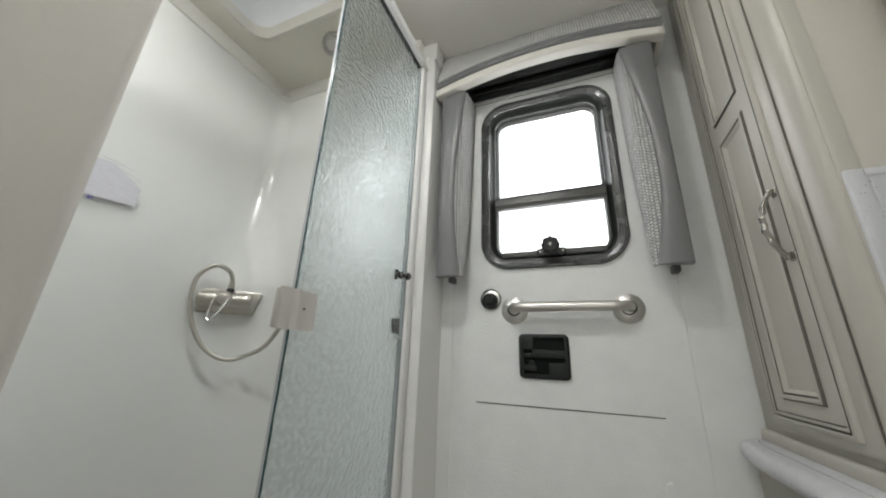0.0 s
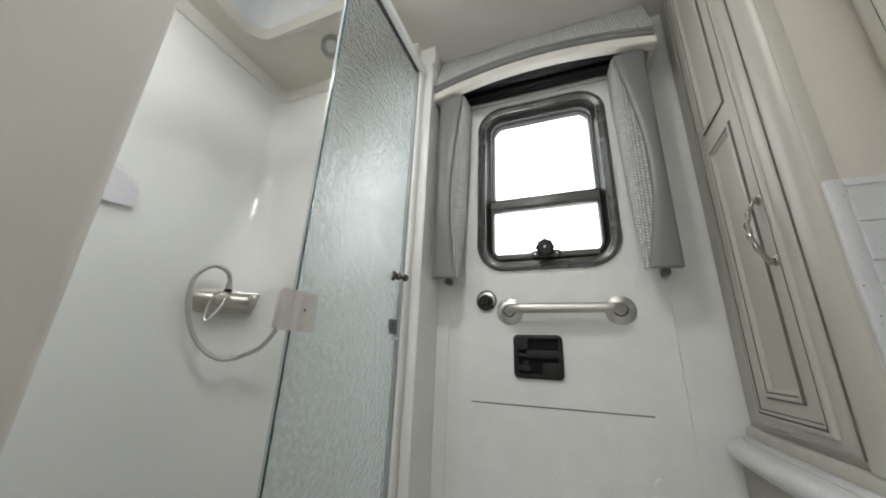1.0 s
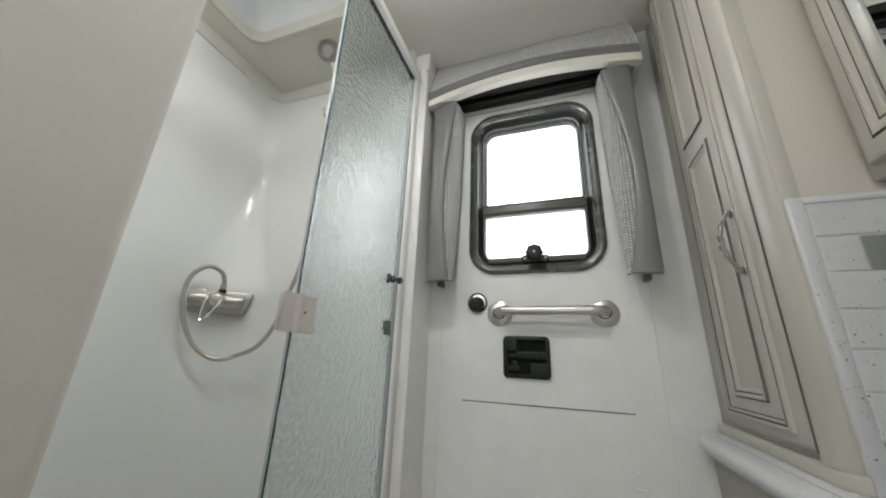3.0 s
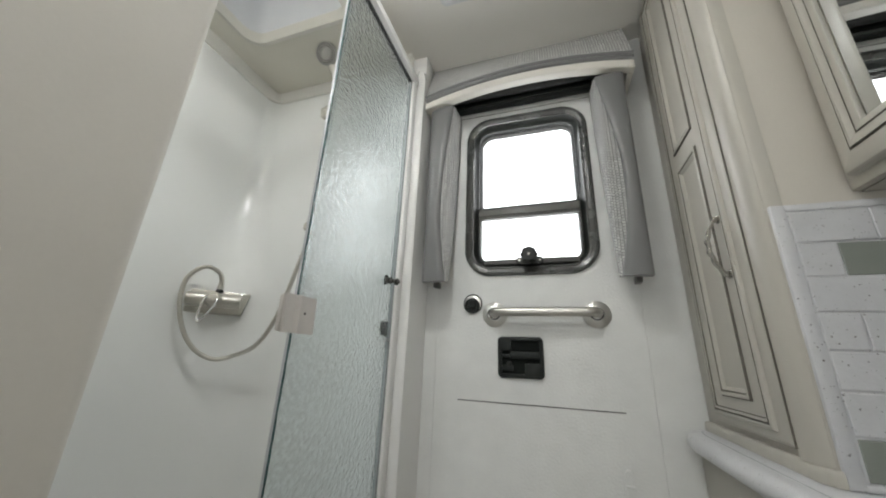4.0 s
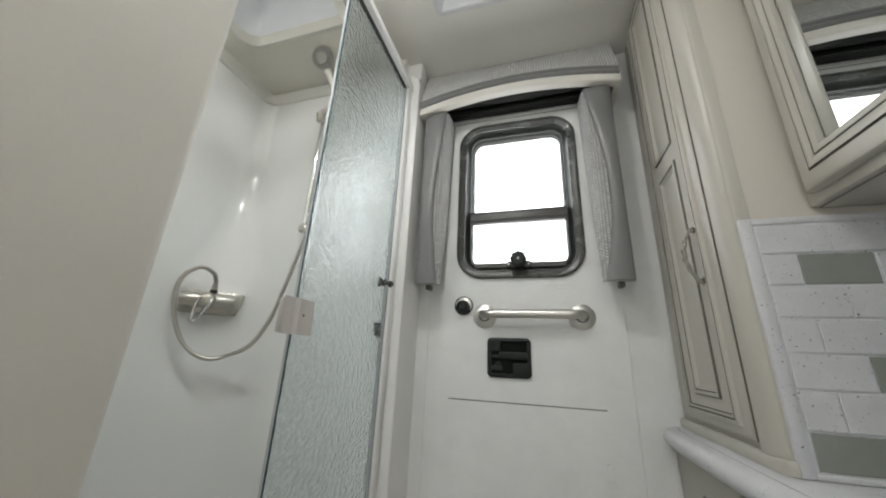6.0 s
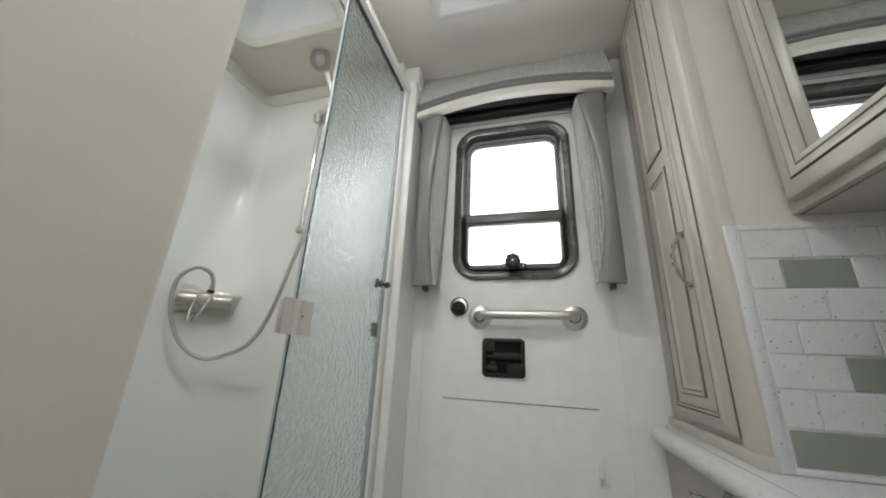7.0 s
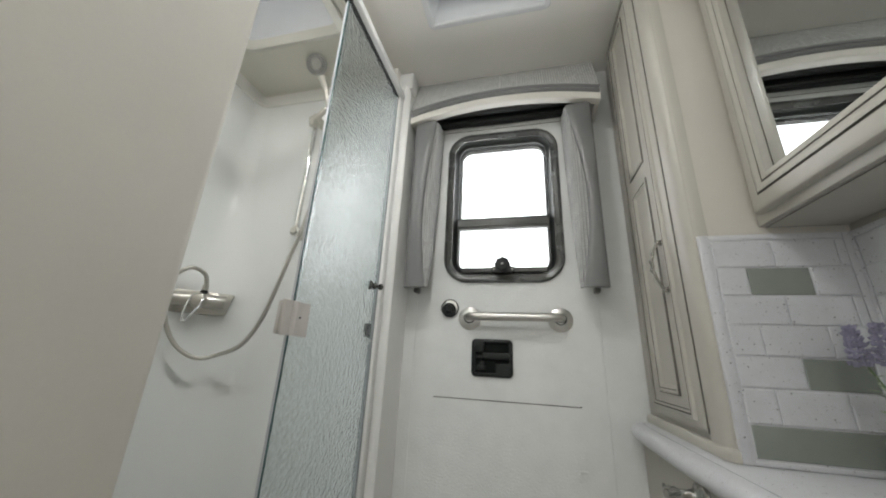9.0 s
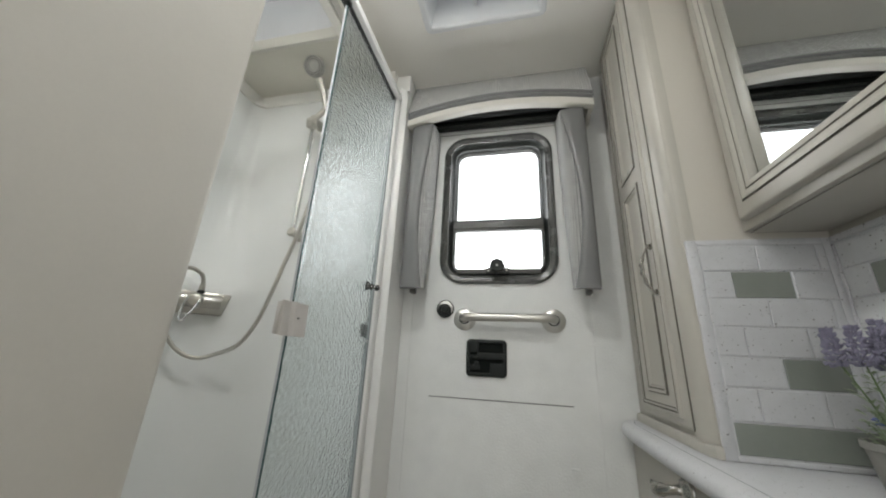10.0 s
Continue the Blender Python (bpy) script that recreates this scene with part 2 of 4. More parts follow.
M_LID = bpy.data.materials.new("translucent_skylight")
M_LID.use_nodes = True
tr_ = M_LID.node_tree.nodes.new("ShaderNodeBsdfTranslucent")
tr_.inputs[0].default_value = (0.39, 0.42, 0.455, 1)
M_LID.node_tree.links.new(tr_.outputs[0], M_LID.node_tree.nodes["Material Output"].inputs[0])

M_FROST = M_LID.copy()
M_FROST.name = "frosted_corner_plastic"
M_FROST.node_tree.nodes["Translucent BSDF"].inputs[0].default_value = (0.22, 0.225, 0.22, 1)

M_DOME = M_LID.copy()
M_DOME.name = "smoked_skylight"
M_DOME.node_tree.nodes["Translucent BSDF"].inputs[0].default_value = (0.46, 0.475, 0.49, 1)

# ---------------------------------------------------------------- building helpers
ORIGIN = {}


def thing(name, base, label, category, group="", kind=""):
    """An Empty at the base of a thing; its parts are built in room coordinates."""
    ob = new(name)
    ob.location = base
    ob.empty_display_size = 0.05
    ORIGIN[ob.name] = Vector(base)
    return tagged(ob, label, category, group, kind)


def finish(bm, name, mats, smooth=35):
    bmesh.ops.recalc_face_normals(bm, faces=bm.faces)
    me = bpy.data.meshes.new(name)
    bm.to_mesh(me)
    bm.free()
    for m in mats if isinstance(mats, (list, tuple)) else [mats]:
        me.materials.append(m)
    if smooth:
        me.polygons.foreach_set("use_smooth", [True] * len(me.polygons))
        me.set_sharp_from_angle(angle=radians(smooth))
    return me


def part(name, bm, mats, parent, label="", smooth=35, kind=""):
    o = ORIGIN[parent.name]
    bmesh.ops.translate(bm, verts=bm.verts, vec=-o)
    ob = new(name, finish(bm, name, mats, smooth))
    ob.parent = parent
    ORIGIN[ob.name] = o
    return tagged(ob, label, kind=kind)


def solid(name, bm, mats, label, category, kind="", base=(0, 0, 0), smooth=35, group=""):
    """A thing of one mesh."""
    bmesh.ops.translate(bm, verts=bm.verts, vec=-Vector(base))
    ob = new(name, finish(bm, name, mats, smooth))
    ob.location = base
    ORIGIN[ob.name] = Vector(base)
    return tagged(ob, label, category, group, kind)


def box(bm, x0, x1, y0, y1, z0, z1, bev=0.0, seg=2):
    made = bmesh.ops.create_cube(bm, size=1.0)["verts"]
    for v in made:
        v.co = Vector(((x0 + x1) / 2 + v.co.x * (x1 - x0), (y0 + y1) / 2 + v.co.y * (y1 - y0), (z0 + z1) / 2 + v.co.z * (z1 - z0)))
    if bev:
        edges = list({e for v in made for e in v.link_edges})
        bmesh.ops.bevel(bm, geom=edges, offset=bev, segments=seg, profile=0.5, affect="EDGES")
    return bm


def boxes(*rows, bev=0.0):
    bm = bmesh.new()
    for r in rows:
        box(bm, *r, bev=bev)
    return bm


def loft(bm, loops, closed=True, cap0=False, cap1=False, slots=None):
    """Bridge loops of equal length; slots gives a material index per band."""
    rings = [[bm.verts.new(p) for p in loop] for loop in loops]
    n = len(rings[0])
    for k in range(len(rings) - 1):
        for i in range(n if closed else n - 1):
            j = (i + 1) % n
            fc = bm.faces.new((rings[k][i], rings[k][j], rings[k + 1][j], rings[k + 1][i]))
            if slots:
                fc.material_index = slots[k]
    if cap0:
        bm.faces.new(rings[0][::-1])
    if cap1:
        fc = bm.faces.new(rings[-1])
        if slots and len(slots) >= len(rings):
            fc.material_index = slots[len(rings) - 1]
    return bm


def rrect(u0, u1, v0, v1, r, n=8):
    """Rounded rectangle, counter-clockwise, 4 * (n + 1) points."""
    r = max(r, 1e-4)
    pts = []
    for cu, cv, a0 in ((u1 - r, v1 - r, 0), (u0 + r, v1 - r, 90), (u0 + r, v0 + r, 180), (u1 - r, v0 + r, 270)):
        for k in range(n + 1):
            a = radians(a0 + 90 * k / n)
            pts.append((cu + r * math.cos(a), cv + r * math.sin(a)))
    return pts


def moulded(bm, rect, profile, place, r=0.0, n=1, cap=True, slots=None, back=True):
    """Mitred moulding round a rectangle: profile rows of (inset, height)."""
    u0, u1, v0, v1 = rect
    loops = []
    for inset, h in profile:
        pts = rrect(u0 + inset, u1 - inset, v0 + inset, v1 - inset, max(r - inset, 0.0005), n)
        loops.append([place(u, v, h) for u, v in pts])
    return loft(bm, loops, cap0=back, cap1=cap, slots=slots)


def tube(bm, pts, radius, n=10, smooth=6, caps=True):
    """Round bar along a smooth curve through pts; radius may be a list."""
    P = [Vector(p) for p in pts]
    path, rad = [], []
    R = radius if isinstance(radius, (list, tuple)) else [radius] * len(P)
    for i in range(len(P) - 1):
        p0, p1, p2, p3 = P[max(i - 1, 0)], P[i], P[i + 1], P[min(i + 2, len(P) - 1)]
        for k in range(smooth):
            t = k / smooth
            path.append(0.5 * (2 * p1 + (p2 - p0) * t + (2 * p0 - 5 * p1 + 4 * p2 - p3) * t * t + (3 * p1 - p0 - 3 * p2 + p3) * t ** 3))
            rad.append(R[i] + (R[i + 1] - R[i]) * t)
    path.append(P[-1]), rad.append(R[-1])
    side = None
    loops = []
    for i, p in enumerate(path):
        d = (path[min(i + 1, len(path) - 1)] - path[max(i - 1, 0)]).normalized()
        if side is None:
            side = d.orthogonal().normalized()
        side = (side - d * side.dot(d)).normalized()
        up = d.cross(side)
        loops.append([p + rad[i] * (math.cos(2 * math.pi * k / n) * side + math.sin(2 * math.pi * k / n) * up) for k in range(n)])
    return loft(bm, loops, cap0=caps, cap1=caps)


def lathe(bm, profile, origin, axis, n=24, slots=None):
    """Turned form: profile rows of (radius, height along axis)."""
    a = Vector(axis).normalized()
    s = a.orthogonal().normalized()
    u = a.cross(s)
    o = Vector(origin)
    loops = [[o + a * h + max(r, 1e-4) * (math.cos(2 * math.pi * k / n) * s + math.sin(2 * math.pi * k / n) * u) for k in range(n)] for r, h in profile]
    return loft(bm, loops, cap0=True, cap1=True, slots=slots)


def prism(bm, poly, y0, y1):
    """Polygon of (x, z) extruded along y."""
    return loft(bm, [[(x, y0, z) for x, z in poly], [(x, y1, z) for x, z in poly]], cap0=True, cap1=True)


# ---------------------------------------------------------------- sizes of the room
CEIL = 2.19
NORTH = 1.08
FACE = 0.390          # front of the tall cabinet
SIDE = 0.65           # its side, which carries the backsplash
EAST = 0.656          # wall behind the basin
GLASS = -0.453        # plane of the shower glass
SOUTH = -1.30

# ---------------------------------------------------------------- structure
solid("floor", boxes((-1.25, 0.76, SOUTH - 0.06, 1.14, -0.06, 0.0)), M_FLOOR, "brown wood-look vinyl floor of the bathroom", "floor", "structure")

D0, D1, DTOP = -0.368, 0.274, 1.972
wall = boxes((-0.50, D0 - 0.0007, NORTH, 1.13, 0, CEIL), (D1 + 0.0007, 0.76, NORTH, 1.13, 0, CEIL), (D0 - 0.0007, D1 + 0.0007, NORTH, 1.13, DTOP + 0.003, CEIL))
solid("wall_north", wall, M_WALL, "white textured fibreglass end wall round the entry door", "wall", "structure")
solid("wall_east", boxes((EAST + 0.012, 0.76, SOUTH, NORTH, 0, CEIL)), M_CREAM, "plain cream wall behind the vanity", "wall", "structure")
# out of view; its opening is assumed, to let the south fill in
solid("wall_south", boxes((-1.25, -0.30, SOUTH - 0.06, SOUTH, 0, CEIL), (0.30, 0.76, SOUTH - 0.06, SOUTH, 0, CEIL), (-0.30, 0.30, SOUTH - 0.06, SOUTH, 1.95, CEIL)), M_PAINT, "unseen beige wall with an assumed doorway for the fill lamp", "wall", "structure")
bm = box(bmesh.new(), -0.47, -0.34, SOUTH, 0.1465, 0, CEIL, 0.012, 5)
solid("wall_west", bm, M_PAINT, "smooth beige partition wall beside the shower opening", "wall", "structure")
bm = boxes((-1.25, -0.47, SOUTH, 0.0, 0, CEIL), (-1.25, -1.20, 0.0, 1.13, 0, 2.35), (-1.20, -0.50, 0.96, 1.13, 0, 2.35))
solid("wall_shower_back", bm, M_PAINT, "hidden partition walls behind the shower surround", "wall", "structure")

# ceiling with the opening of the roof vent
VX0, VX1, VY0, VY1 = -0.266, 0.126, 0.35, 0.735
bm = boxes((-0.60, VX0, SOUTH, 1.13, CEIL, CEIL + 0.05), (VX1, 0.76, SOUTH, 1.13, CEIL, CEIL + 0.05),
           (VX0, VX1, SOUTH, VY0, CEIL, CEIL + 0.05), (VX0, VX1, VY1, 1.13, CEIL, CEIL + 0.05))
solid("ceiling", bm, M_CEIL, "soft off-white vinyl ceiling", "ceiling", "structure")

# ---------------------------------------------------------------- shower
def surround_loop(z, off, r):
    xw, yw, y0 = -1.12 + off, 0.885 - off, 0.02
    pts = [(xw, y0), (xw, 0.3)]
    for k in range(13):
        a = radians(180 - 90 * k / 12)
        pts.append((xw + r + r * math.cos(a), yw - r + r * math.sin(a)))
    pts += [(-0.62, yw), (-0.452, yw)]
    return [(x, y, z) for x, y in pts]


bm = bmesh.new()
upper = []
for k in range(1, 25):
    s_ = k / 24
    upper.append((1.226 + 0.84 * s_, 0.0014 + 0.004 * s_, 0.052 + 0.155 * (1 - s_) ** 3))
loft(bm, [surround_loop(z, o, r) for z, o, r in [(0.0, 0.0, 0.22), (1.205, 0.0, 0.22), (1.218, 0.0004, 0.218), (1.226, 0.0012, 0.210)] + upper], closed=False)
surround = solid("shower_surround", bm, M_SHOWER, "glossy white moulded acrylic shower surround with rounded corner", "shower surround", "structure", smooth=50)

def cap_loop(z, x0, x1, y0, y1, r):
    return [(x, y, z) for x, y in rrect(x0, x1, y0, y1, r, 8)]


SX0, SX1, SY0, SY1 = -1.00, -0.56, 0.26, 0.63
bm = bmesh.new()
loft(bm, [cap_loop(2.106, -1.112, -0.475, 0.0, 0.876, 0.012), cap_loop(2.107, -1.06, -0.520, 0.05, 0.83, 0.05), cap_loop(2.122, SX0 - 0.02, SX1 + 0.02, SY0 - 0.02, SY1 + 0.02, 0.06)])
cap = thing("shower_ceiling", (-0.78, 0.45, 2.05), "tan moulded shower ceiling with a skylight well", "ceiling", kind="structure")
part("panel", bm, M_TAN, cap)
bm = bmesh.new()
def skirt_loop(z, o, r):
    arc = [(-1.121 + o + r - r * math.sin(radians(a)), 0.886 - o - r + r * math.cos(radians(a))) for a in range(0, 91, 10)]
    return [(x, y, z) for x, y in [(-0.475, 0.886 - o)] + arc + [(-1.121 + o, -0.01)]]


loft(bm, [skirt_loop(z, o, r) for z, o, r in ((2.0555, 0.0, 0.055), (2.0530, 0.009, 0.055), (2.0550, 0.0135, 0.052), (2.060, 0.0160, 0.050), (2.094, 0.0175, 0.020), (2.107, 0.019, 0.016))], closed=False)
part("skirt", bm, M_LIP, cap, "pale matt skirt band")
bm = bmesh.new()
loft(bm, [cap_loop(2.126, SX0 - 0.03, SX1 + 0.03, SY0 - 0.03, SY1 + 0.03, 0.07), cap_loop(2.114, SX0 - 0.028, SX1 + 0.028, SY0 - 0.028, SY1 + 0.028, 0.07), cap_loop(2.109, SX0 - 0.012, SX1 + 0.012, SY0 - 0.012, SY1 + 0.012, 0.062),
          cap_loop(2.13, SX0 + 0.008, SX1 - 0.008, SY0 + 0.008, SY1 - 0.008, 0.06), cap_loop(2.30, SX0 + 0.03, SX1 - 0.03, SY0 + 0.03, SY1 - 0.03, 0.06)], slots=[1, 1, 1, 0])
part("skylight_well", bm, [M_WELL, M_FLARE], cap, "pale grey plastic skylight well")
bm = bmesh.new()
loft(bm, [cap_loop(2.30, SX0, SX1, SY0, SY1, 0.06), cap_loop(2.34, SX0 + 0.06, SX1 - 0.06, SY0 + 0.06, SY1 - 0.06, 0.06)], cap1=True)
part("skylight_dome", bm, M_DOME, cap, "milky translucent skylight dome")

# pan is out of view, added in white to bounce light up the shower
bm = boxes((-1.119, -0.48, 0.02, 0.884, 0.0, 0.05), bev=0.012)
solid("shower_pan", bm, M_SHOWER, "unseen white acrylic shower pan", "shower pan", base=(-0.8, 0.45, 0.0))

# fascia over the shower opening, end column and its little cap
solid("trim_header", boxes((-0.590, -0.560, -0.02, 0.97, 2.109, CEIL), (-0.56, -0.47, 0.90, 0.93, 2.03, CEIL), (-0.56, -0.34, 0.12, 0.146, 2.112, CEIL)), M_CEIL, "off-white fascia over the shower opening", "trim", "structure")
bm = bmesh.new()
prism_rows = [(-0.470, 0.912), (-0.448, 0.9125), (-0.441, 0.921), (-0.421, 0.924), (-0.413, 0.929), (-0.4115, 1.079), (-0.470, 1.079)]
loft(bm, [[(x, y, z) for x, y in prism_rows] for z in (0.0, 2.06)] + [[(x + (0.006 if 0 < i < 3 else -0.008 if i in (3, 4) else 0), y, 2.105) for i, (x, y) in enumerate(prism_rows)]], cap0=True, cap1=True)
solid("trim_column", bm, M_WHITE, "white end column between shower and entry door", "trim", "structure")
bm = boxes((-0.520, -0.411, 0.934, 1.0, 2.104, CEIL - 0.001), bev=0.003)
solid("trim_cap", bm, M_WHITE, "white cap moulding on top of the column", "trim", "structure")

# glass door in its track
door = thing("shower_door", (GLASS, 0.52, 0.08), "half-open sliding shower door of rippled obscure glass in a white track", "shower door")
bm = box(bmesh.new(), GLASS - 0.0025, GLASS + 0.0025, 0.4812, 0.876, 0.10, 2.018)
for fc in bm.faces:
    fc.material_index = 0 if fc.calc_center_median().x > GLASS + 0.002 else 1
pane = part("glass_pane", bm, [M_RAIN, M_RAINBACK], door, "blue-grey rippled rain glass", smooth=0)
pane.visible_shadow = False
chip = random.Random(11)
bm = bmesh.new()
loops = []
for k in range(121):
    z, wobble = 0.10 + 1.918 * k / 120, chip.uniform(0, 0.0016)
    loops.append([(GLASS + a, b, z) for a, b in ((0.0008, 0.4796), (0.0036, 0.4796), (0.0036, 0.4810 + wobble), (0.0008, 0.4810))])
loft(bm, loops, cap0=True, cap1=True)
part("edge_line", bm, M_GREENEDGE, door, "dark green chipped glass edge", smooth=0)
bm = boxes((GLASS - 0.0050, GLASS + 0.0006, 0.4788, 0.4810, 0.10, 2.016), bev=0.0006)
part("edge_seal", bm, M_VINYL, door, "pale lilac vinyl edge seal")
bm = boxes((GLASS + 0.0028, GLASS + 0.0042, 0.4832, 0.4935, 1.113, 2.016))
part("seal_lip", bm, M_RAINBACK, door, "clear vinyl seal lip", smooth=0)
bm = boxes((GLASS - 0.016, GLASS + 0.024, 0.146, 0.908, 2.020, 2.046), bev=0.003)
part("top_track", bm, M_WHITE, door, "white painted top rail")
bm = boxes((GLASS - 0.007, GLASS + 0.0062, 0.480, 0.884, 2.011, 2.021))
part("top_gasket", bm, M_GASKET, door, "black rubber gasket")
bm = boxes((GLASS - 0.012, GLASS + 0.012, 0.44, 0.487, 2.006, 2.026), bev=0.002)
part("roller_block", bm, M_FRAME, door, "dark roller carriage")
bm = boxes((GLASS - 0.018, GLASS + 0.016, 0.884, 0.914, 0.06, 2.03), bev=0.003)
part("side_jamb", bm, M_WHITE, door, "white side jamb")
bm = boxes((GLASS - 0.007, GLASS + 0.006, 0.874, 0.885, 0.10, 2.016))
part("side_gasket", bm, M_SEALSTRIP, door, "grey side seal")
bm = boxes((GLASS - 0.03, GLASS + 0.03, 0.146, 0.898, 0.0, 0.06), bev=0.01)
part("sill", bm, M_WHITE, door, "white sill")
# pull plate: a folded plastic grip clipped over the glass edge
bm = bmesh.new()
prof = [(0.449, 0.001), (0.452, 0.004), (0.476, 0.0045), (0.483, 0.011), (0.489, 0.0115), (0.494, 0.005), (0.516, 0.0045), (0.525, 0.0085), (0.532, 0.0080), (0.537, 0.0035), (0.536, 0.0028), (0.49, 0.0032), (0.46, 0.0032), (0.450, 0.000)]
loft(bm, [[(GLASS + h, y + (0.002 if z < 1.06 else 0), z) for y, h in prof] for z in (1.040, 1.042, 1.110, 1.112)], cap0=True, cap1=True)
grip = part("pull_plate", bm, M_IVORY, door, "ivory moulded plastic pull plate")
bm = bmesh.new()
lathe(bm, [(0.0022, 0), (0.0022, 0.002), (0.0008, 0.0026)], (GLASS + 0.0045, 0.505, 1.079), (1, 0, 0), 10)
part("screw", bm, M_BLACK, grip, "dark screw head")
bm = boxes((GLASS - 0.014, GLASS - 0.0035, 0.453, 0.53, 1.042, 1.110), bev=0.003)
part("inner_plate", bm, M_IVORY, door)
# chrome towel-bar stud and black catch at the hinge end
bm = bmesh.new()
lathe(bm, [(0.013, 0), (0.015, 0.004), (0.014, 0.009), (0.008, 0.014), (0.010, 0.018), (0.011, 0.022), (0.006, 0.027), (0.006, 0.033), (0.010, 0.037), (0.011, 0.043), (0.004, 0.049)], (GLASS + 0.003, 0.818, 1.220), (0.70, 0.71, -0.05), 18)
part("stud", bm, M_BLACKCHROME, door, "dark chrome beaded stud")
bm = boxes((GLASS - 0.013, GLASS - 0.0029, 0.842, 0.866, 1.063, 1.10), bev=0.002)
box(bm, GLASS - 0.017, GLASS - 0.003, 0.866, 0.873, 1.06, 1.103, 0.001)
part("catch", bm, M_BLACK, door, "black plastic catch")
bm = boxes((GLASS + 0.003, GLASS + 0.011, 0.852, 0.868, 1.046, 1.053), bev=0.001)
part("catch_plate", bm, M_ALU, door)

# mixer tap on the rounded corner
TAP = Vector((-1.062, 0.789, 1.152))
along, outw = Vector((0.70, 0.714, 0)).normalized(), Vector((0.714, -0.70, 0)).normalized()


def tap(a, o, z):
    return TAP + along * a + outw * o + Vector((0, 0, z))


def tap_box(bm, a0, a1, o0, o1, z0, z1, bev=0.0, skew=0.0):
    made = len(bm.verts)
    tmp = boxes((a0, a1, o0, o1, z0, z1), bev=bev)
    for v in tmp.verts:
        v.co.x += skew * (v.co.z - (z0 + z1) / 2)
        v.co = tap(*v.co)
    me = bpy.data.meshes.new("tmp")
    tmp.to_mesh(me)
    tmp.free()
    bm.from_mesh(me)
    bpy.data.meshes.remove(me)
    return bm


mixer = thing("shower_mixer", tap(0, -0.02, 0), "brushed nickel shower mixer with loop lever in the shower corner", "shower tap")
part("backplate", tap_box(bmesh.new(), -0.086, 0.088, -0.022, 0.012, -0.038, 0.038, 0.005, 0.22), M_NICKEL, mixer)
bm = bmesh.new()
lathe(bm, [(0.019, 0), (0.023, 0.003), (0.023, 0.062), (0.021, 0.066)], tap(0.006, 0.028, 0.004), along, 22)
part("right_barrel", bm, M_NICKEL, mixer)
bm = bmesh.new()
lathe(bm, [(0.021, 0), (0.023, 0.004), (0.023, 0.058), (0.019, 0.062)], tap(-0.082, 0.028, 0.004), along, 22)
part("left_barrel", bm, M_NICKEL, mixer)
bm = bmesh.new()
lathe(bm, [(0.024, 0), (0.026, 0.01), (0.025, 0.030), (0.018, 0.039), (0.008, 0.042)], tap(-0.006, 0.02, 0.004), outw, 24)
part("hub", bm, M_NICKEL, mixer)
bm = bmesh.new()
tube(bm, [tap(-0.018, 0.052, 0.014), tap(-0.030, 0.062, -0.005), tap(-0.034, 0.074, -0.055), tap(-0.028, 0.078, -0.068), tap(-0.018, 0.076, -0.058), tap(0.006, 0.064, -0.008), tap(0.008, 0.052, 0.012)], 0.0038, 8)
part("lever", bm, M_CHROME, mixer, "bright loop lever")
bm = bmesh.new()
lathe(bm, [(0.010, 0), (0.012, 0.004), (0.010, 0.010)], tap(0.004, 0.03, 0.030), (0, 0, 1), 14)
part("hose_gasket", bm, M_BLACK, mixer, "black washer")

# sliding bar with hand shower on the end wall
bar = thing("shower_slide_bar", (-0.775, 0.86, 1.44), "brushed nickel shower slide bar on the shower end wall", "shower rail")
H0, H1 = Vector((-0.700, 0.800, 1.925)), Vector((-0.722, 0.752, 2.042))
B0, B1 = Vector((-0.769, 0.832, 1.420)), Vector((-0.771, 0.832, 1.915))
bm = bmesh.new()
tube(bm, [B0, B1], 0.0095, 14, 2)
part("bar", bm, M_CHROME, bar, "polished bar")
for tip, nm in ((B0, "lower_bracket"), (B1, "upper_bracket")):
    bm = bmesh.new()
    lathe(bm, [(0.020, 0), (0.021, 0.006), (0.016, 0.014), (0.014, 0.05), (0.018, 0.06), (0.012, 0.066)], tip + Vector((0, 0.050, 0)), (0, -1, 0), 18)
    part(nm, bm, M_NICKEL, bar)
bm = bmesh.new()
lathe(bm, [(0.012, -0.004), (0.019, 0), (0.0205, 0.005), (0.0205, 0.016), (0.0185, 0.018), (0.0205, 0.020), (0.0205, 0.03), (0.016, 0.036)], B1 + Vector((0.0, -0.010, -0.046)), (0.1, -0.35, 1), 20)
tube(bm, [B1 + Vector((0.004, -0.018, -0.028)), B1 + Vector((0.026, -0.028, -0.016)), H0 + Vector((0, 0, 0.012))], 0.011, 12, 4)
part("slider", bm, M_NICKEL, bar, "height slider")

head = thing("hand_shower", (-0.735, 0.80, 1.93), "satin hand shower head clipped to the slide bar", "shower head")
bm = bmesh.new()
tube(bm, [H0, H0.lerp(H1, 0.5) + Vector((0, 0.006, 0.004)), H1], [0.0115, 0.012, 0.017], 14, 5)
part("handle", bm, M_NICKEL, head)
face = Vector((0.18, -0.80, -0.58)).normalized()
hc = Vector((-0.742, 0.734, 2.090))
bm = bmesh.new()
lathe(bm, [(0.012, -0.026), (0.034, -0.016), (0.041, -0.004), (0.042, 0.004), (0.039, 0.008)], hc, face, 28)
part("head", bm, M_HEADGREY, head)
bm = bmesh.new()
lathe(bm, [(0.0385, 0.0078), (0.038, 0.0105), (0.0365, 0.0115), (0.0355, 0.0085), (0.0215, 0.0085), (0.0208, 0.0115), (0.0188, 0.0115), (0.018, 0.009), (0.004, 0.0105)], hc, face, 28)
s1 = face.orthogonal().normalized()
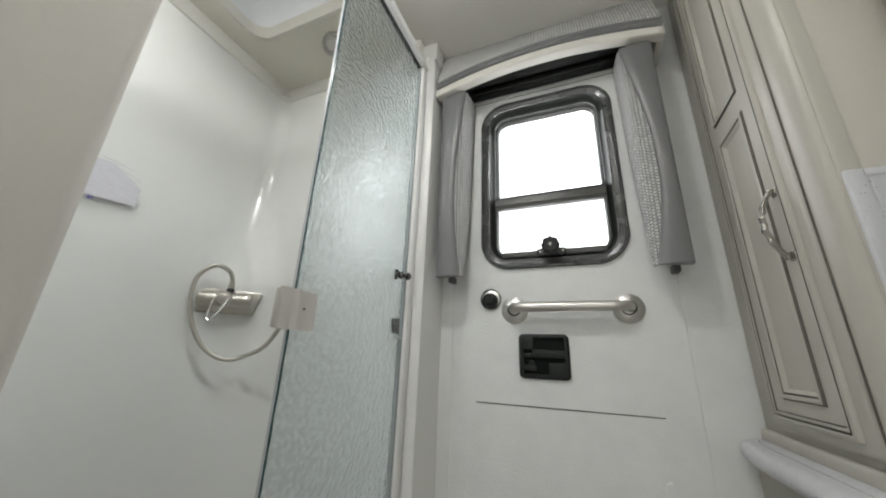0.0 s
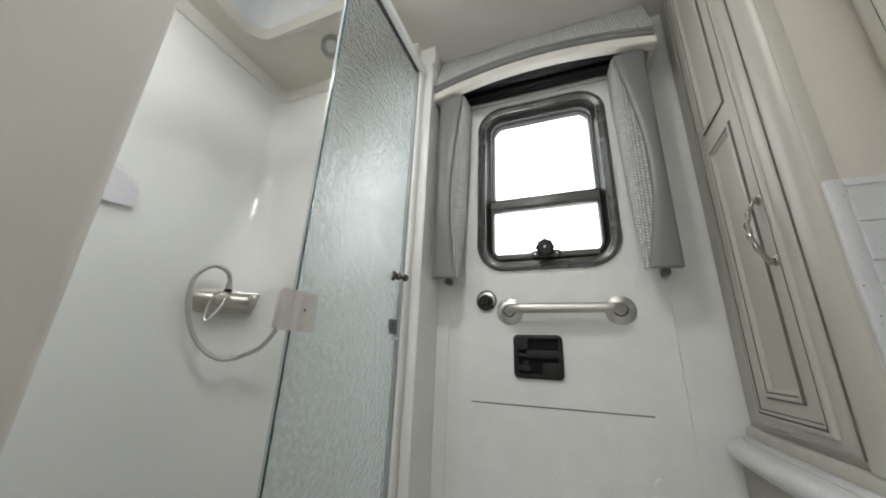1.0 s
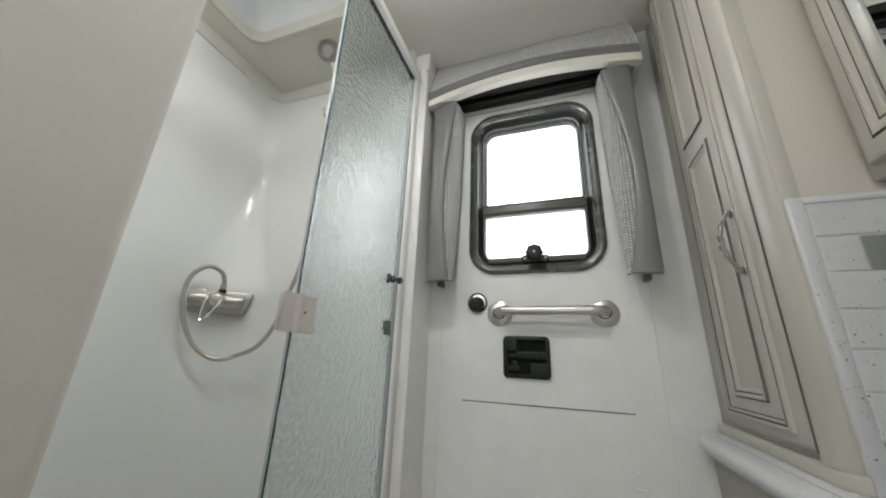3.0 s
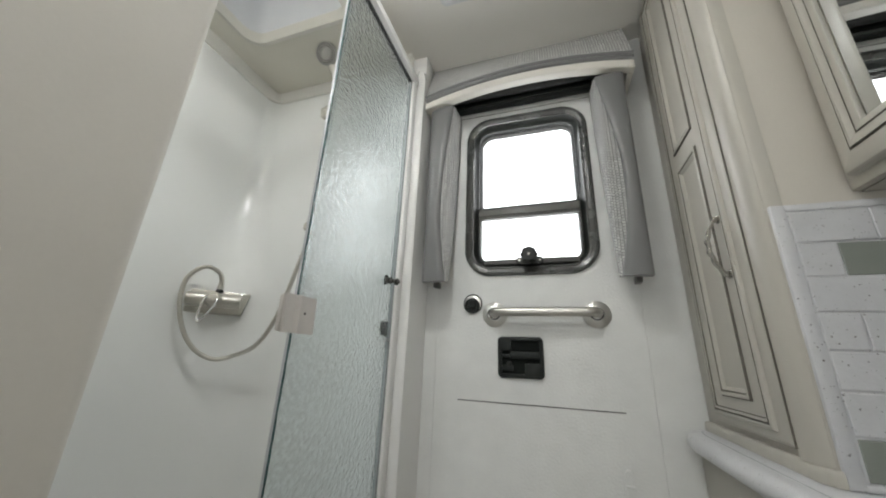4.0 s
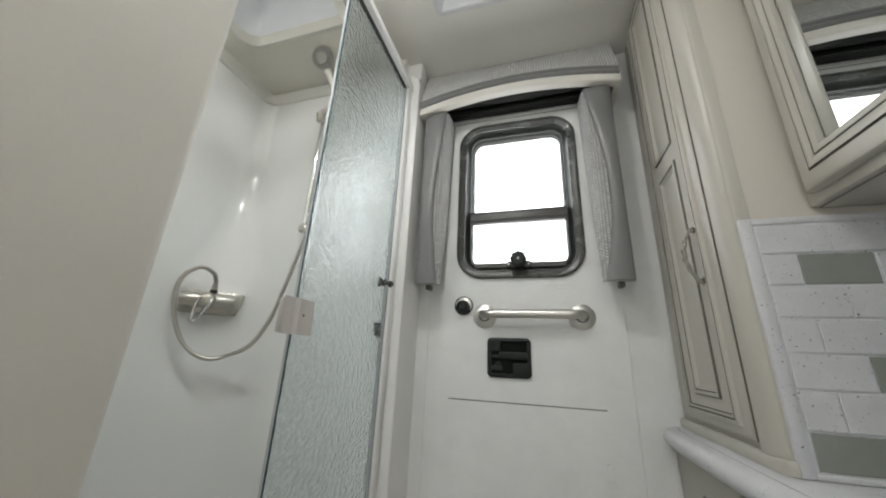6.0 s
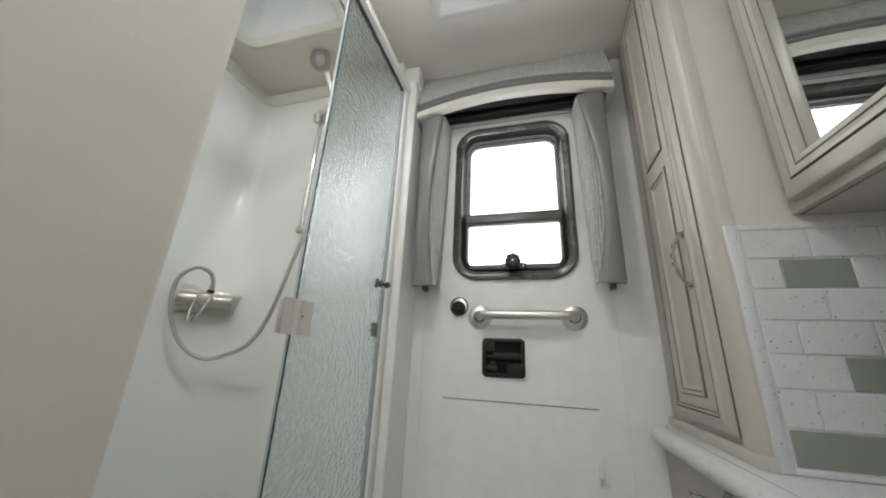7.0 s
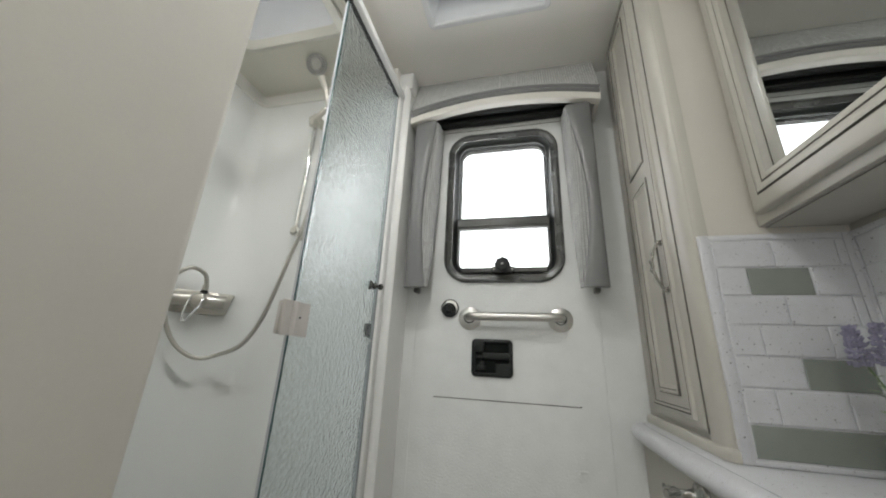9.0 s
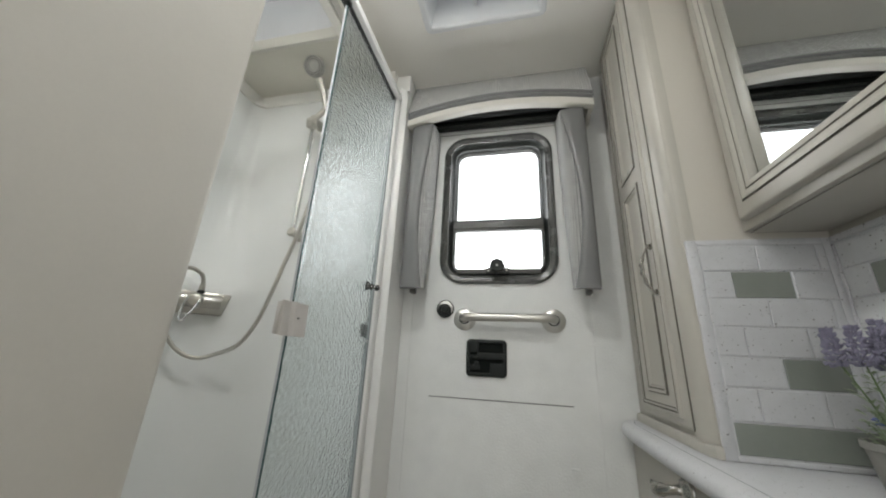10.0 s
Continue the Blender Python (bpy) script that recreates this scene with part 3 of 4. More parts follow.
s2 = face.cross(s1)
plate = part("spray_face", bm, M_HEADGREY, head, "grey spray plate with rings of nozzles")
bm = bmesh.new()
for rr_, cnt in ((0.0325, 26), (0.0255, 20)):
    for k in range(cnt):
        a = 2 * math.pi * k / cnt
        lathe(bm, [(0.0024, 0), (0.0020, 0.0035)], hc + face * 0.0083 + s1 * rr_ * math.cos(a) + s2 * rr_ * math.sin(a), face, 6)
part("nozzles", bm, M_NOZZLE, plate, "dark rubber nozzles", kind="stuff")

# ribbed hose from the mixer to the hand shower
HOSE = [tap(0.004, 0.030, 0.040), tap(0.004, 0.036, 0.068), tap(-0.008, 0.050, 0.095), tap(-0.046, 0.062, 0.106), tap(-0.084, 0.062, 0.070), tap(-0.092, 0.058, 0.010),
        tap(-0.078, 0.055, -0.060), tap(-0.047, 0.052, -0.124), tap(-0.007, 0.05, -0.164), tap(0.038, 0.05, -0.180), tap(0.084, 0.05, -0.168), Vector((-0.868, 0.80, 1.018)), Vector((-0.813, 0.80, 1.093)), Vector((-0.781, 0.80, 1.187)),
        Vector((-0.755, 0.80, 1.285)), Vector((-0.718, 0.80, 1.42)), Vector((-0.685, 0.80, 1.62)), Vector((-0.690, 0.80, 1.80)), H0]
bm = bmesh.new()
P0 = [Vector(p) for p in HOSE]
tube(bm, P0, 0.0068, 10, 10)
hose = solid("shower_hose", bm, M_NICKEL, "flexible ribbed metal hose hanging in a loop from the mixer", "shower hose", base=tap(0, 0, -0.14), smooth=60)
bm = bmesh.new()
lathe(bm, [(0.0085, 0), (0.0095, 0.003), (0.009, 0.016), (0.007, 0.02)], tap(0.004, 0.030, 0.040), (0.02, 0, 1), 14)
part("hose_nut", bm, M_NICKEL, hose)

# film label on the shower wall
lab = thing("film_label", (-1.104, 0.44, 1.40), "torn lilac protective film label stuck on the shower wall", "label")
bm = bmesh.new()
loft(bm, [[(x, y, z) for y, z in ((0.372, 1.362), (0.403, 1.364), (0.442, 1.366), (0.487, 1.371), (0.490, 1.401), (0.486, 1.404), (0.492, 1.419), (0.487, 1.427), (0.436, 1.459), (0.413, 1.468), (0.372, 1.464))] for x in (-1.1065, -1.1055)], cap0=True, cap1=True)
part("film", bm, M_STICKER, lab, smooth=0)
for y0, z0, y1, z1 in ((0.392, 1.474, 0.440, 1.474), (0.415, 1.468, 0.462, 1.470), (0.438, 1.458, 0.484, 1.447), (0.420, 1.437, 0.486, 1.442)):
    bm = bmesh.new()
    tube(bm, [(-1.1060, y0, z0), (-1.1060, (y0 + y1) / 2, (z0 + z1) / 2 + 0.0008), (-1.1060, y1, z1)], 0.0009, 5, 2)
    part("shred", bm, M_STICKER, lab, "thin torn strand")
bm = boxes((-1.1056, -1.1048, 0.391, 0.3945, 1.353, 1.362), (-1.1056, -1.1048, 0.3955, 0.3975, 1.353, 1.362), (-1.1056, -1.1048, 0.3985, 0.4015, 1.355, 1.361))
part("print", bm, M_INK, lab, "violet printed mark", smooth=0)

# ---------------------------------------------------------------- entry door
entry = thing("door_1", (-0.047, NORTH, 0.03), "white moulded entry door with a framed window, grab bar and paddle latch", "door", kind="structure")
WX0, WX1, WZ0, WZ1 = -0.271, 0.178, 1.282, 1.936
outer = rrect(D0, D1, 0.03, DTOP, 0.012, 8)
hole = rrect(WX0 + 0.03, WX1 - 0.03, WZ0 + 0.03, WZ1 - 0.03, 0.06, 8)
bm = bmesh.new()
loft(bm, [[(x, y, z) for x, z in loop] for loop, y in ((hole, 1.122), (hole, NORTH + 0.0), (outer, NORTH + 0.0), (outer, 1.122), (hole, 1.122))])
bmesh.ops.remove_doubles(bm, verts=bm.verts, dist=1e-5)
part("slab", bm, M_DOOR, entry, smooth=30)
bm = boxes((D0 - 0.02, D0 + 0.012, 1.1225, 1.15, 0.0, 2.0), (D1 - 0.012, D1 + 0.02, 1.1225, 1.15, 0.0, 2.0), (D0, D1, 1.1225, 1.15, 1.955, 2.0), (D0, D1, 1.1225, 1.15, 0.0, 0.05))
part("stop", bm, M_ALU, entry, "grey door stop")
bm = boxes((-0.287, 0.197, NORTH - 0.0012, NORTH + 0.004, 0.8785, 0.8815))
part("seam_strip", bm, M_SEAM, entry, "thin dark seam")
bm = bmesh.new()
tube(bm, [(-0.312, NORTH - 0.0002, 1.9625), (0.185, NORTH - 0.0002, 1.9625), (0.205, NORTH - 0.0002, 1.970), (0.222, NORTH - 0.0002, 1.976)], 0.0014, 6, 3)
part("top_seam", bm, M_GLAZE, entry, "fine seam line")

# window in the door
win = thing("window_1", ((WX0 + WX1) / 2, NORTH, WZ0), "charcoal framed door window with a crank-out lower pane, white daylight outside", "window", kind="structure")


def on_door(u, v, h):
    return (u, NORTH - h, v)


bm = bmesh.new()
# slot 0 is darker: shade of the inward slopes put into the colour
moulded(bm, (WX0, WX1, WZ0, WZ1), [(0.0, -0.002), (0.0, 0.007), (0.002, 0.0105), (0.006, 0.0115), (0.0095, 0.0095), (0.0110, 0.0070), (0.0240, 0.0022), (0.0258, 0.0042), (0.0300, 0.0034), (0.0325, -0.006), (0.0425, -0.022), (0.0445, -0.0235), (0.0455, -0.036), (0.0485, -0.038), (0.0495, -0.058), (0.040, -0.062)], on_door, 0.095, 12, cap=False, back=False, slots=[1, 1, 1, 1, 0, 1, 1, 1, 0, 0, 1, 0, 1, 0, 0])
part("window_frame", bm, [M_FRAME, M_FLANGE], win)
for sx, zs in ((WX0 + 0.020, (1.40, 1.50, 1.62, 1.73, 1.83)), (WX1 - 0.020, (1.40, 1.50, 1.62, 1.73, 1.83))):
    for z in zs:
        bm = bmesh.new()
        lathe(bm, [(0.0044, 0), (0.0044, 0.0014), (0.002, 0.0022)], (sx, NORTH - 0.0030, z), (0, -1, 0), 10)
        part("screw", bm, M_BLACK, win)
bm = bmesh.new()
moulded(bm, (WX0 + 0.046, WX1 - 0.046, 1.470, WZ1 - 0.046), [(0, -0.056), (0.0, -0.046), (0.005, -0.044), (0.007, -0.050), (0.009, -0.062)], on_door, 0.05, 8, cap=False, back=False)
for v in bm.verts:
    if v.co.z < 1.535:
        v.co.z = 1.525
part("upper_sash", bm, M_SASH, win)
bm = boxes((WX0 + 0.047, WX1 - 0.047, NORTH + 0.008, NORTH + 0.034, 1.502, 1.536), bev=0.003)
box(bm, WX0 + 0.047, WX1 - 0.047, NORTH + 0.020, NORTH + 0.058, 1.536, 1.549, 0.002)
box(bm, WX0 + 0.047, WX1 - 0.047, NORTH + 0.003, NORTH + 0.012, 1.511, 1.519, 0.002)
part("mullion", bm, M_SASH, win, "grey ribbed cross bar")
bm = boxes((WX0 + 0.046, WX1 - 0.046, NORTH + 0.018, NORTH + 0.056, 1.549, 1.5525))
part("mullion_gasket", bm, M_GASKET, win)
bm = bmesh.new()
moulded(bm, (WX0 + 0.046, WX1 - 0.046, WZ0 + 0.046, 1.575), [(0, -0.030), (0.0, -0.016), (0.006, -0.014), (0.009, -0.020), (0.010, -0.036)], on_door, 0.045, 8, cap=False, back=False)
for v in bm.verts:
    if v.co.z > 1.515:
        v.co.z = 1.527
part("lower_sash", bm, M_SASH, win)
for gx, sg in ((-0.222, 1), (0.129, -1)):
    bm = bmesh.new()
    outline = [(0, 0), (0.034, 0)] + [(0.034 - 0.034 * math.sin(radians(a)), 0.030 - 0.030 * math.cos(radians(a))) for a in range(15, 90, 15)] + [(0, 0.030)]
    prism(bm, [(gx + sg * a, 1.342 + b) for a, b in outline], NORTH + 0.020, NORTH + 0.026)
    part("corner_gusset", bm, M_FROST, win, "frosted grey corner gusset")
bm = boxes((-0.205, 0.115, NORTH + 0.006, NORTH + 0.024, 1.324, 1.343), bev=0.003)
part("sash_bar", bm, M_SASH, win)
bm = boxes((WX0 + 0.042, WX1 - 0.042, NORTH + 0.0565, NORTH + 0.0605, WZ0 + 0.042, WZ1 - 0.042))
p_ = part("pane", bm, M_CLEAR, win, "clear pane", smooth=0)
p_.visible_shadow = False
bm = bmesh.new()
lathe(bm, [(0.016, 0), (0.018, 0.004), (0.018, 0.012), (0.010, 0.016), (0.010, 0.028)], (-0.044, NORTH - 0.002, 1.336), (0, -1, 0), 20)
part("crank_base", bm, M_BLACK, win, "black crank housing")
bm = bmesh.new()
moulded(bm, (-0.088, 0.000, 1.318, 1.343), [(0, -0.004), (0, 0.010), (0.003, 0.0135), (0.008, 0.0145)], on_door, 0.008, 4)
part("crank_plate", bm, M_FLANGE, win, "dark bronze crank plate")
for ax_ in (-0.078, -0.010):
    bm = bmesh.new()
    lathe(bm, [(0.0036, 0), (0.0036, 0.0014), (0.0015, 0.0022)], (ax_, NORTH - 0.0142, 1.3305), (0, -1, 0), 10)
    part("screw", bm, M_STEEL, win)
bm = bmesh.new()
loops = []
for r, h in ((0.016, 0.026), (0.025, 0.029), (0.0275, 0.036), (0.0265, 0.044), (0.020, 0.048), (0.010, 0.047)):
    loops.append([(-0.044 + (r + (0.0020 * math.cos(8 * a) if r > 0.02 else 0)) * math.cos(a), NORTH - 0.002 - h, 1.342 + (r + (0.0020 * math.cos(8 * a) if r > 0.02 else 0)) * math.sin(a)) for a in [2 * math.pi * k / 36 for k in range(36)]])
loft(bm, loops, cap0=True, cap1=True)
part("crank_knob", bm, M_BLACK, win, "black lobed crank knob")
bm = bmesh.new()
lathe(bm, [(0.004, 0), (0.004, 0.002), (0.002, 0.003)], (-0.044, NORTH - 0.049, 1.342), (0, -1, 0), 10)
part("crank_screw", bm, M_STEEL, win)

# grab bar
grab = thing("grab_bar", (-0.008, NORTH, 1.150), "brushed stainless steel grab bar screwed to the door", "grab bar")
GX0, GX1, GZ = -0.165, 0.148, 1.150
for gx in (GX0, GX1):
    bm = bmesh.new()
    lathe(bm, [(0.041, 0), (0.041, 0.003), (0.038, 0.0055), (0.022, 0.0105), (0.0205, 0.0085)], (gx, NORTH - 0.0005, GZ), (0, -1, 0), 32)
    part("flange", bm, M_SATIN, grab, "satin flange cover")
    bm = bmesh.new()
    lathe(bm, [(0.0198, 0.004), (0.0198, 0.0105), (0.0165, 0.0115), (0.015, 0.008)], (gx, NORTH - 0.0005, GZ + 0.001), (0, -1, 0), 28)
    part("collar", bm, M_GASKET, grab, "black collar ring round the tube")
bm = bmesh.new()
tube(bm, [(GX0 - 0.004, NORTH - 0.008, GZ + 0.004), (GX0 + 0.002, NORTH - 0.026, GZ + 0.004), (GX0 + 0.014, NORTH - 0.038, GZ + 0.004), (GX0 + 0.034, NORTH - 0.043, GZ + 0.004), (GX0 + 0.08, NORTH - 0.043, GZ + 0.004), (GX1 - 0.08, NORTH - 0.043, GZ + 0.004), (GX1 - 0.034, NORTH - 0.043, GZ + 0.004), (GX1 - 0.014, NORTH - 0.038, GZ + 0.004), (GX1 - 0.002, NORTH - 0.026, GZ + 0.004), (GX1 + 0.004, NORTH - 0.008, GZ + 0.004)], 0.0145, 20, 6)
part("bar", bm, M_STEEL, grab)

# paddle latch
latch = thing("door_latch", (-0.083, NORTH, 0.953), "black plastic recessed paddle latch on the door", "door latch")
LX0, LX1, LZ0, LZ1 = -0.157, -0.012, 0.953, 1.080
def on_latch(u, v, h):
    cu, cv = (u - (LX0 + LX1) / 2) / 0.07, (v - (LZ0 + LZ1) / 2) / 0.061
    return (u - 0.0085 * cu * (cv * cv) + 0.0048 * cu, NORTH - h, v - 0.0070 * cv * (cu * cu) + 0.0045 * cv)


bm = bmesh.new()
moulded(bm, (LX0, LX1, LZ0, LZ1), [(0, 0), (0.0, 0.007), (0.003, 0.010), (0.006, 0.011)], on_latch, 0.010, 8, cap=False, back=True)
part("bezel", bm, M_BLACK, latch)
bm = boxes((LX0 + 0.005, LX0 + 0.012, NORTH - 0.011, NORTH, LZ0 + 0.006, LZ1 - 0.006), (LX0 + 0.012, LX0 + 0.045, NORTH - 0.0112, NORTH, 1.035, LZ1 - 0.006),
           (LX1 - 0.012, LX1 - 0.005, NORTH - 0.011, NORTH, LZ0 + 0.006, LZ1 - 0.006), (LX0 + 0.012, LX1 - 0.012, NORTH - 0.0108, NORTH, LZ1 - 0.012, LZ1 - 0.006),
           (LX0 + 0.012, LX1 - 0.012, NORTH - 0.0108, NORTH, LZ0 + 0.006, LZ0 + 0.013), (-0.072, LX1 - 0.012, NORTH - 0.0112, NORTH, LZ0 + 0.012, 1.000), bev=0.0012)
for v in bm.verts:
    v.co = on_latch(v.co.x, v.co.z, NORTH - v.co.y)
part("face_plate", bm, M_BLACK, latch)
# thin near-black plate paints the shade of a hole not modelled
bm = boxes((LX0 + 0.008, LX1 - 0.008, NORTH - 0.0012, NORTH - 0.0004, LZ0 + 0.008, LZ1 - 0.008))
part("shade_plate", bm, M_PIT_SHADE, latch, "near-black plate standing in for deep shade in the latch")
bm = boxes((LX0 + 0.04, LX1 - 0.014, NORTH - 0.0125, NORTH - 0.001, 1.012, 1.034), bev=0.004)
box(bm, LX0 + 0.016, LX0 + 0.042, NORTH - 0.008, NORTH - 0.001, 1.014, 1.024, 0.002)
part("paddle", bm, M_BLACK, latch)
bm = boxes((LX0 + 0.014, LX0 + 0.05, NORTH - 0.007, NORTH - 0.001, 0.976, 0.992), (LX0 + 0.03, LX0 + 0.045, NORTH - 0.009, NORTH - 0.001, 0.990, 1.004), bev=0.002)
part("lock_slider", bm, M_BLACK, latch)

# deadbolt thumb turn
bolt = thing("deadbolt_turn", (-0.240, NORTH, 1.185), "round black and chrome deadbolt thumb turn on the door", "deadbolt")
bm = bmesh.new()
lathe(bm, [(0.033, 0), (0.033, 0.005), (0.0315, 0.007), (0.030, 0.0065), (0.0298, 0.002)], (-0.240, NORTH, 1.186), (0, -1, 0), 36)
part("ring", bm, M_BLACK, bolt, "black outer ring")
bm = bmesh.new()
lathe(bm, [(0.0296, 0), (0.0296, 0.004), (0.027, 0.0055), (0.004, 0.006)], (-0.240, NORTH, 1.186), (0, -1, 0), 36)
part("rose", bm, M_SATIN, bolt, "silver rose")
bm = bmesh.new()
lathe(bm, [(0.0255, 0.0), (0.0262, 0.008), (0.024, 0.011), (0.004, 0.012)], (-0.2415, NORTH - 0.001, 1.1785), (0, -1, 0), 32)
part("dial", bm, M_BLACK, bolt, "black dial")
bm = bmesh.new()
tmp = [(-0.014, -0.012), (0.012, -0.014), (0.017, 0.004), (0.004, 0.018), (-0.010, 0.012)]
loft(bm, [[(-0.240 + u * s, NORTH - h, 1.182 + v * s) for u, v in tmp] for s, h in ((1.0, 0.009), (1.0, 0.018), (0.8, 0.022))], cap0=True, cap1=True)
part("thumb_turn", bm, M_BLACK, bolt)

# small white hook low on the door
bm = bmesh.new()
loft(bm, [[(0.174 + 0.019 * a, NORTH - h, 0.690 + 0.054 * b) for a, b in ((0, 0.1), (0.1, 0), (0.9, 0), (1, 0.1), (1, 0.95), (0.9, 1), (0.55, 0.98), (0.2, 0.88), (0, 0.68))] for h in (-0.001, 0.007, 0.009)], cap0=True, cap1=True)
clip = solid("door_hook", bm, M_DOOR, "small white plastic clip low on the door", "hook", base=(0.184, NORTH, 0.69))
bm = boxes((0.177, 0.200, NORTH - 0.014, NORTH - 0.0095, 0.704, 0.710), bev=0.0015)
part("tongue", bm, M_DOOR, clip)

# ---------------------------------------------------------------- valance, side panels, shade
CX, HALF = -0.043, 0.366
val = thing("window_valance", (CX, 0.96, 1.92), "arched padded valance in grey woven fabric with white board", "valance")


def arch(x, rise=0.049):
    u = (x - CX) / HALF
    return rise * (1 - u * u) + 0.004 * u


NS = 24
XS = [CX - HALF + 2 * HALF * k / NS for k in range(NS + 1)]
VF = 0.948


def arch_band(z0, z1, y_rows):
    """Solid strip that follows the arch: y_rows is a closed outline of (y, share of height)."""
    bm = bmesh.new()
    loft(bm, [[(x, y, (z0 + arch(x)) * (1 - s) + (z1(x) if callable(z1) else z1 + arch(x)) * s) for y, s in y_rows] for x in XS], cap0=True, cap1=True)
    return bm


bm = arch_band(1.988, lambda x: CEIL - 0.001, [(VF + 0.004, 0), (VF + 0.003, 0.12), (VF + 0.014, 0.3), (VF + 0.070, 1), (VF + 0.11, 1), (VF + 0.08, 0)])
part("fabric_front", bm, M_WEAVE_TALL, val, "grey slubby woven fabric", smooth=50)
for zc, rad in ((1.9880, 0.0092), (1.9712, 0.0088)):
    bm = bmesh.new()
    tube(bm, [(x, VF - 0.001, zc + arch(x)) for x in XS], rad, 12, 1)
    part("piping", bm, M_LEATHER, val, "grey leatherette piping", smooth=60)
bm = arch_band(1.9315, 1.9625, [(VF + 0.000, 0), (VF - 0.004, 0.10), (VF - 0.004, 0.92), (VF - 0.001, 1), (VF + 0.026, 1), (VF + 0.026, 0)])
part("board", bm, M_BOARD, val, "off-white curved board")
for sx in (CX - HALF, CX + HALF - 0.018):
    bm = boxes((sx, sx + 0.018, VF + 0.0265, NORTH - 0.002, 1.936, 1.985), bev=0.002)
    part("return", bm, M_BOARD, val)

shade = thing("roller_shade", (CX, 1.05, 2.0), "black rolled-up window shade under the valance", "roller shade")
bm = boxes((-0.385, 0.297, 1.052, NORTH - 0.002, 1.978, 2.08), bev=0.004)
part("cassette", bm, M_DARKSHADE, shade)
bm = bmesh.new()
lathe(bm, [(0.022, 0), (0.024, 0.004), (0.024, 0.665), (0.022, 0.67)], (-0.380, 1.024, 2.022), (1, 0, 0), 24)
part("roll", bm, M_DARKSHADE, shade)
bm = boxes((-0.382, 0.293, 1.040, 1.053, 1.982, 1.994), bev=0.003)
part("hem_bar", bm, M_FRAME, shade)


def side_panel(s, outer_x, dip):
    """Padded window leg: s is the side, -1 or 1. Grey leatherette front with a bowed inner edge, woven fabric return."""
    ob = thing("window_side_panel", (outer_x, 1.02, 1.245), "padded window side panel, grey leatherette with woven fabric inner edge", "curtain panel", "panels beside the door window")
    zs = [1.245 + (1.946 - 1.245) * k / 28 for k in range(29)]
    top, bot = 0.090, 0.081

    def bow(k):
        u = k / 28
        flat = bot + (top - bot) * u
        return flat - dip * math.sin(math.pi * u ** 0.86) ** 1.1
    loops = []
    for k, z in enumerate(zs):
        w = bow(k)
        yf = 0.966
        yb = 1.076 - 0.078 * (1 - k / 28) ** 2
        row = [(0.0, yb), (0.0, yf + 0.010), (0.002, yf + 0.003), (0.007, yf), (w * 0.35, yf - 0.002), (w * 0.7, yf - 0.001), (max(w - 0.004, 0.008), yf + 0.002), (w, yf + 0.007), (max(w - 0.002, 0.007), yf + 0.016), (0.010, yb)]
        loops.append([(outer_x - s * a, y, z) for a, y in row])
    bm = bmesh.new()
    loft(bm, loops, cap0=True, cap1=True)
    part("leatherette_front", bm, M_LEATHER, ob, "smooth grey leatherette", smooth=60)
    loops = []
    for k, z in enumerate(zs):
        w = bow(k)
        e = 0.096 - 0.013 * (1 - k / 28)
        f_ = (0.098 - 0.078 * (1 - k / 28) ** 2) / 0.098
        row = [(max(w - 0.003, 0.006), 0.978), (w * 0.6 + e * 0.4, 0.981), (w * 0.3 + e * 0.7, 0.990), (e, 1.010), (e + 0.003, 1.035), (e + 0.001, 1.076), (max(w - 0.003, 0.006), 1.076)]
        loops.append([(outer_x - s * a, 0.978 + (y - 0.978) * f_, z) for a, y in row])
    bm = bmesh.new()
    loft(bm, loops, cap0=True, cap1=True)
    part("fabric_edge", bm, M_WEAVE, ob, "pale grey slubby woven fabric", smooth=60)
    xa, xb = sorted((outer_x - s * 0.036, outer_x - s * 0.012))
    bm = boxes((xa + 0.004, xb - 0.003, 1.040, 1.0798, 1.240, 1.262), bev=0.003)
    part("bracket", bm, M_SASH, ob, "small dark bracket")
    return ob


side_panel(1, 0.293, 0.044)
side_panel(-1, -0.392, 0.031)

# ---------------------------------------------------------------- roof vent and ceiling lights
vent = thing("roof_vent", ((VX0 + VX1) / 2, (VY0 + VY1) / 2, CEIL), "square white roof vent garnish with a milky lid", "roof vent")
bm = bmesh.new()
def up(u, v, h):
    return (u, v, CEIL - h)


moulded(bm, (VX0 - 0.022, VX1 + 0.022, VY0 - 0.022, VY1 + 0.022), [(0, -0.001), (0.0, 0.004), (0.003, 0.007), (0.018, 0.008), (0.024, 0.004), (0.028, -0.03), (0.045, -0.115)], up, 0.022, 6, cap=False, back=False)
part("garnish", bm, M_VENT, vent)
bm = boxes((VX0, VX1, VY0, VY1, CEIL + 0.116, CEIL + 0.119))
part("lid", bm, M_LID, vent, "milky translucent lid", smooth=0)
bm = boxes((VX0 + 0.02, VX1 - 0.02, VY0 + 0.165, VY0 + 0.18, CEIL + 0.03, CEIL + 0.045), (VX0 + 0.16, VX0 + 0.175, VY0 + 0.02, VY1 - 0.02, CEIL + 0.046, CEIL + 0.058), bev=0.003)
part("crossbar", bm, M_VENT, vent)
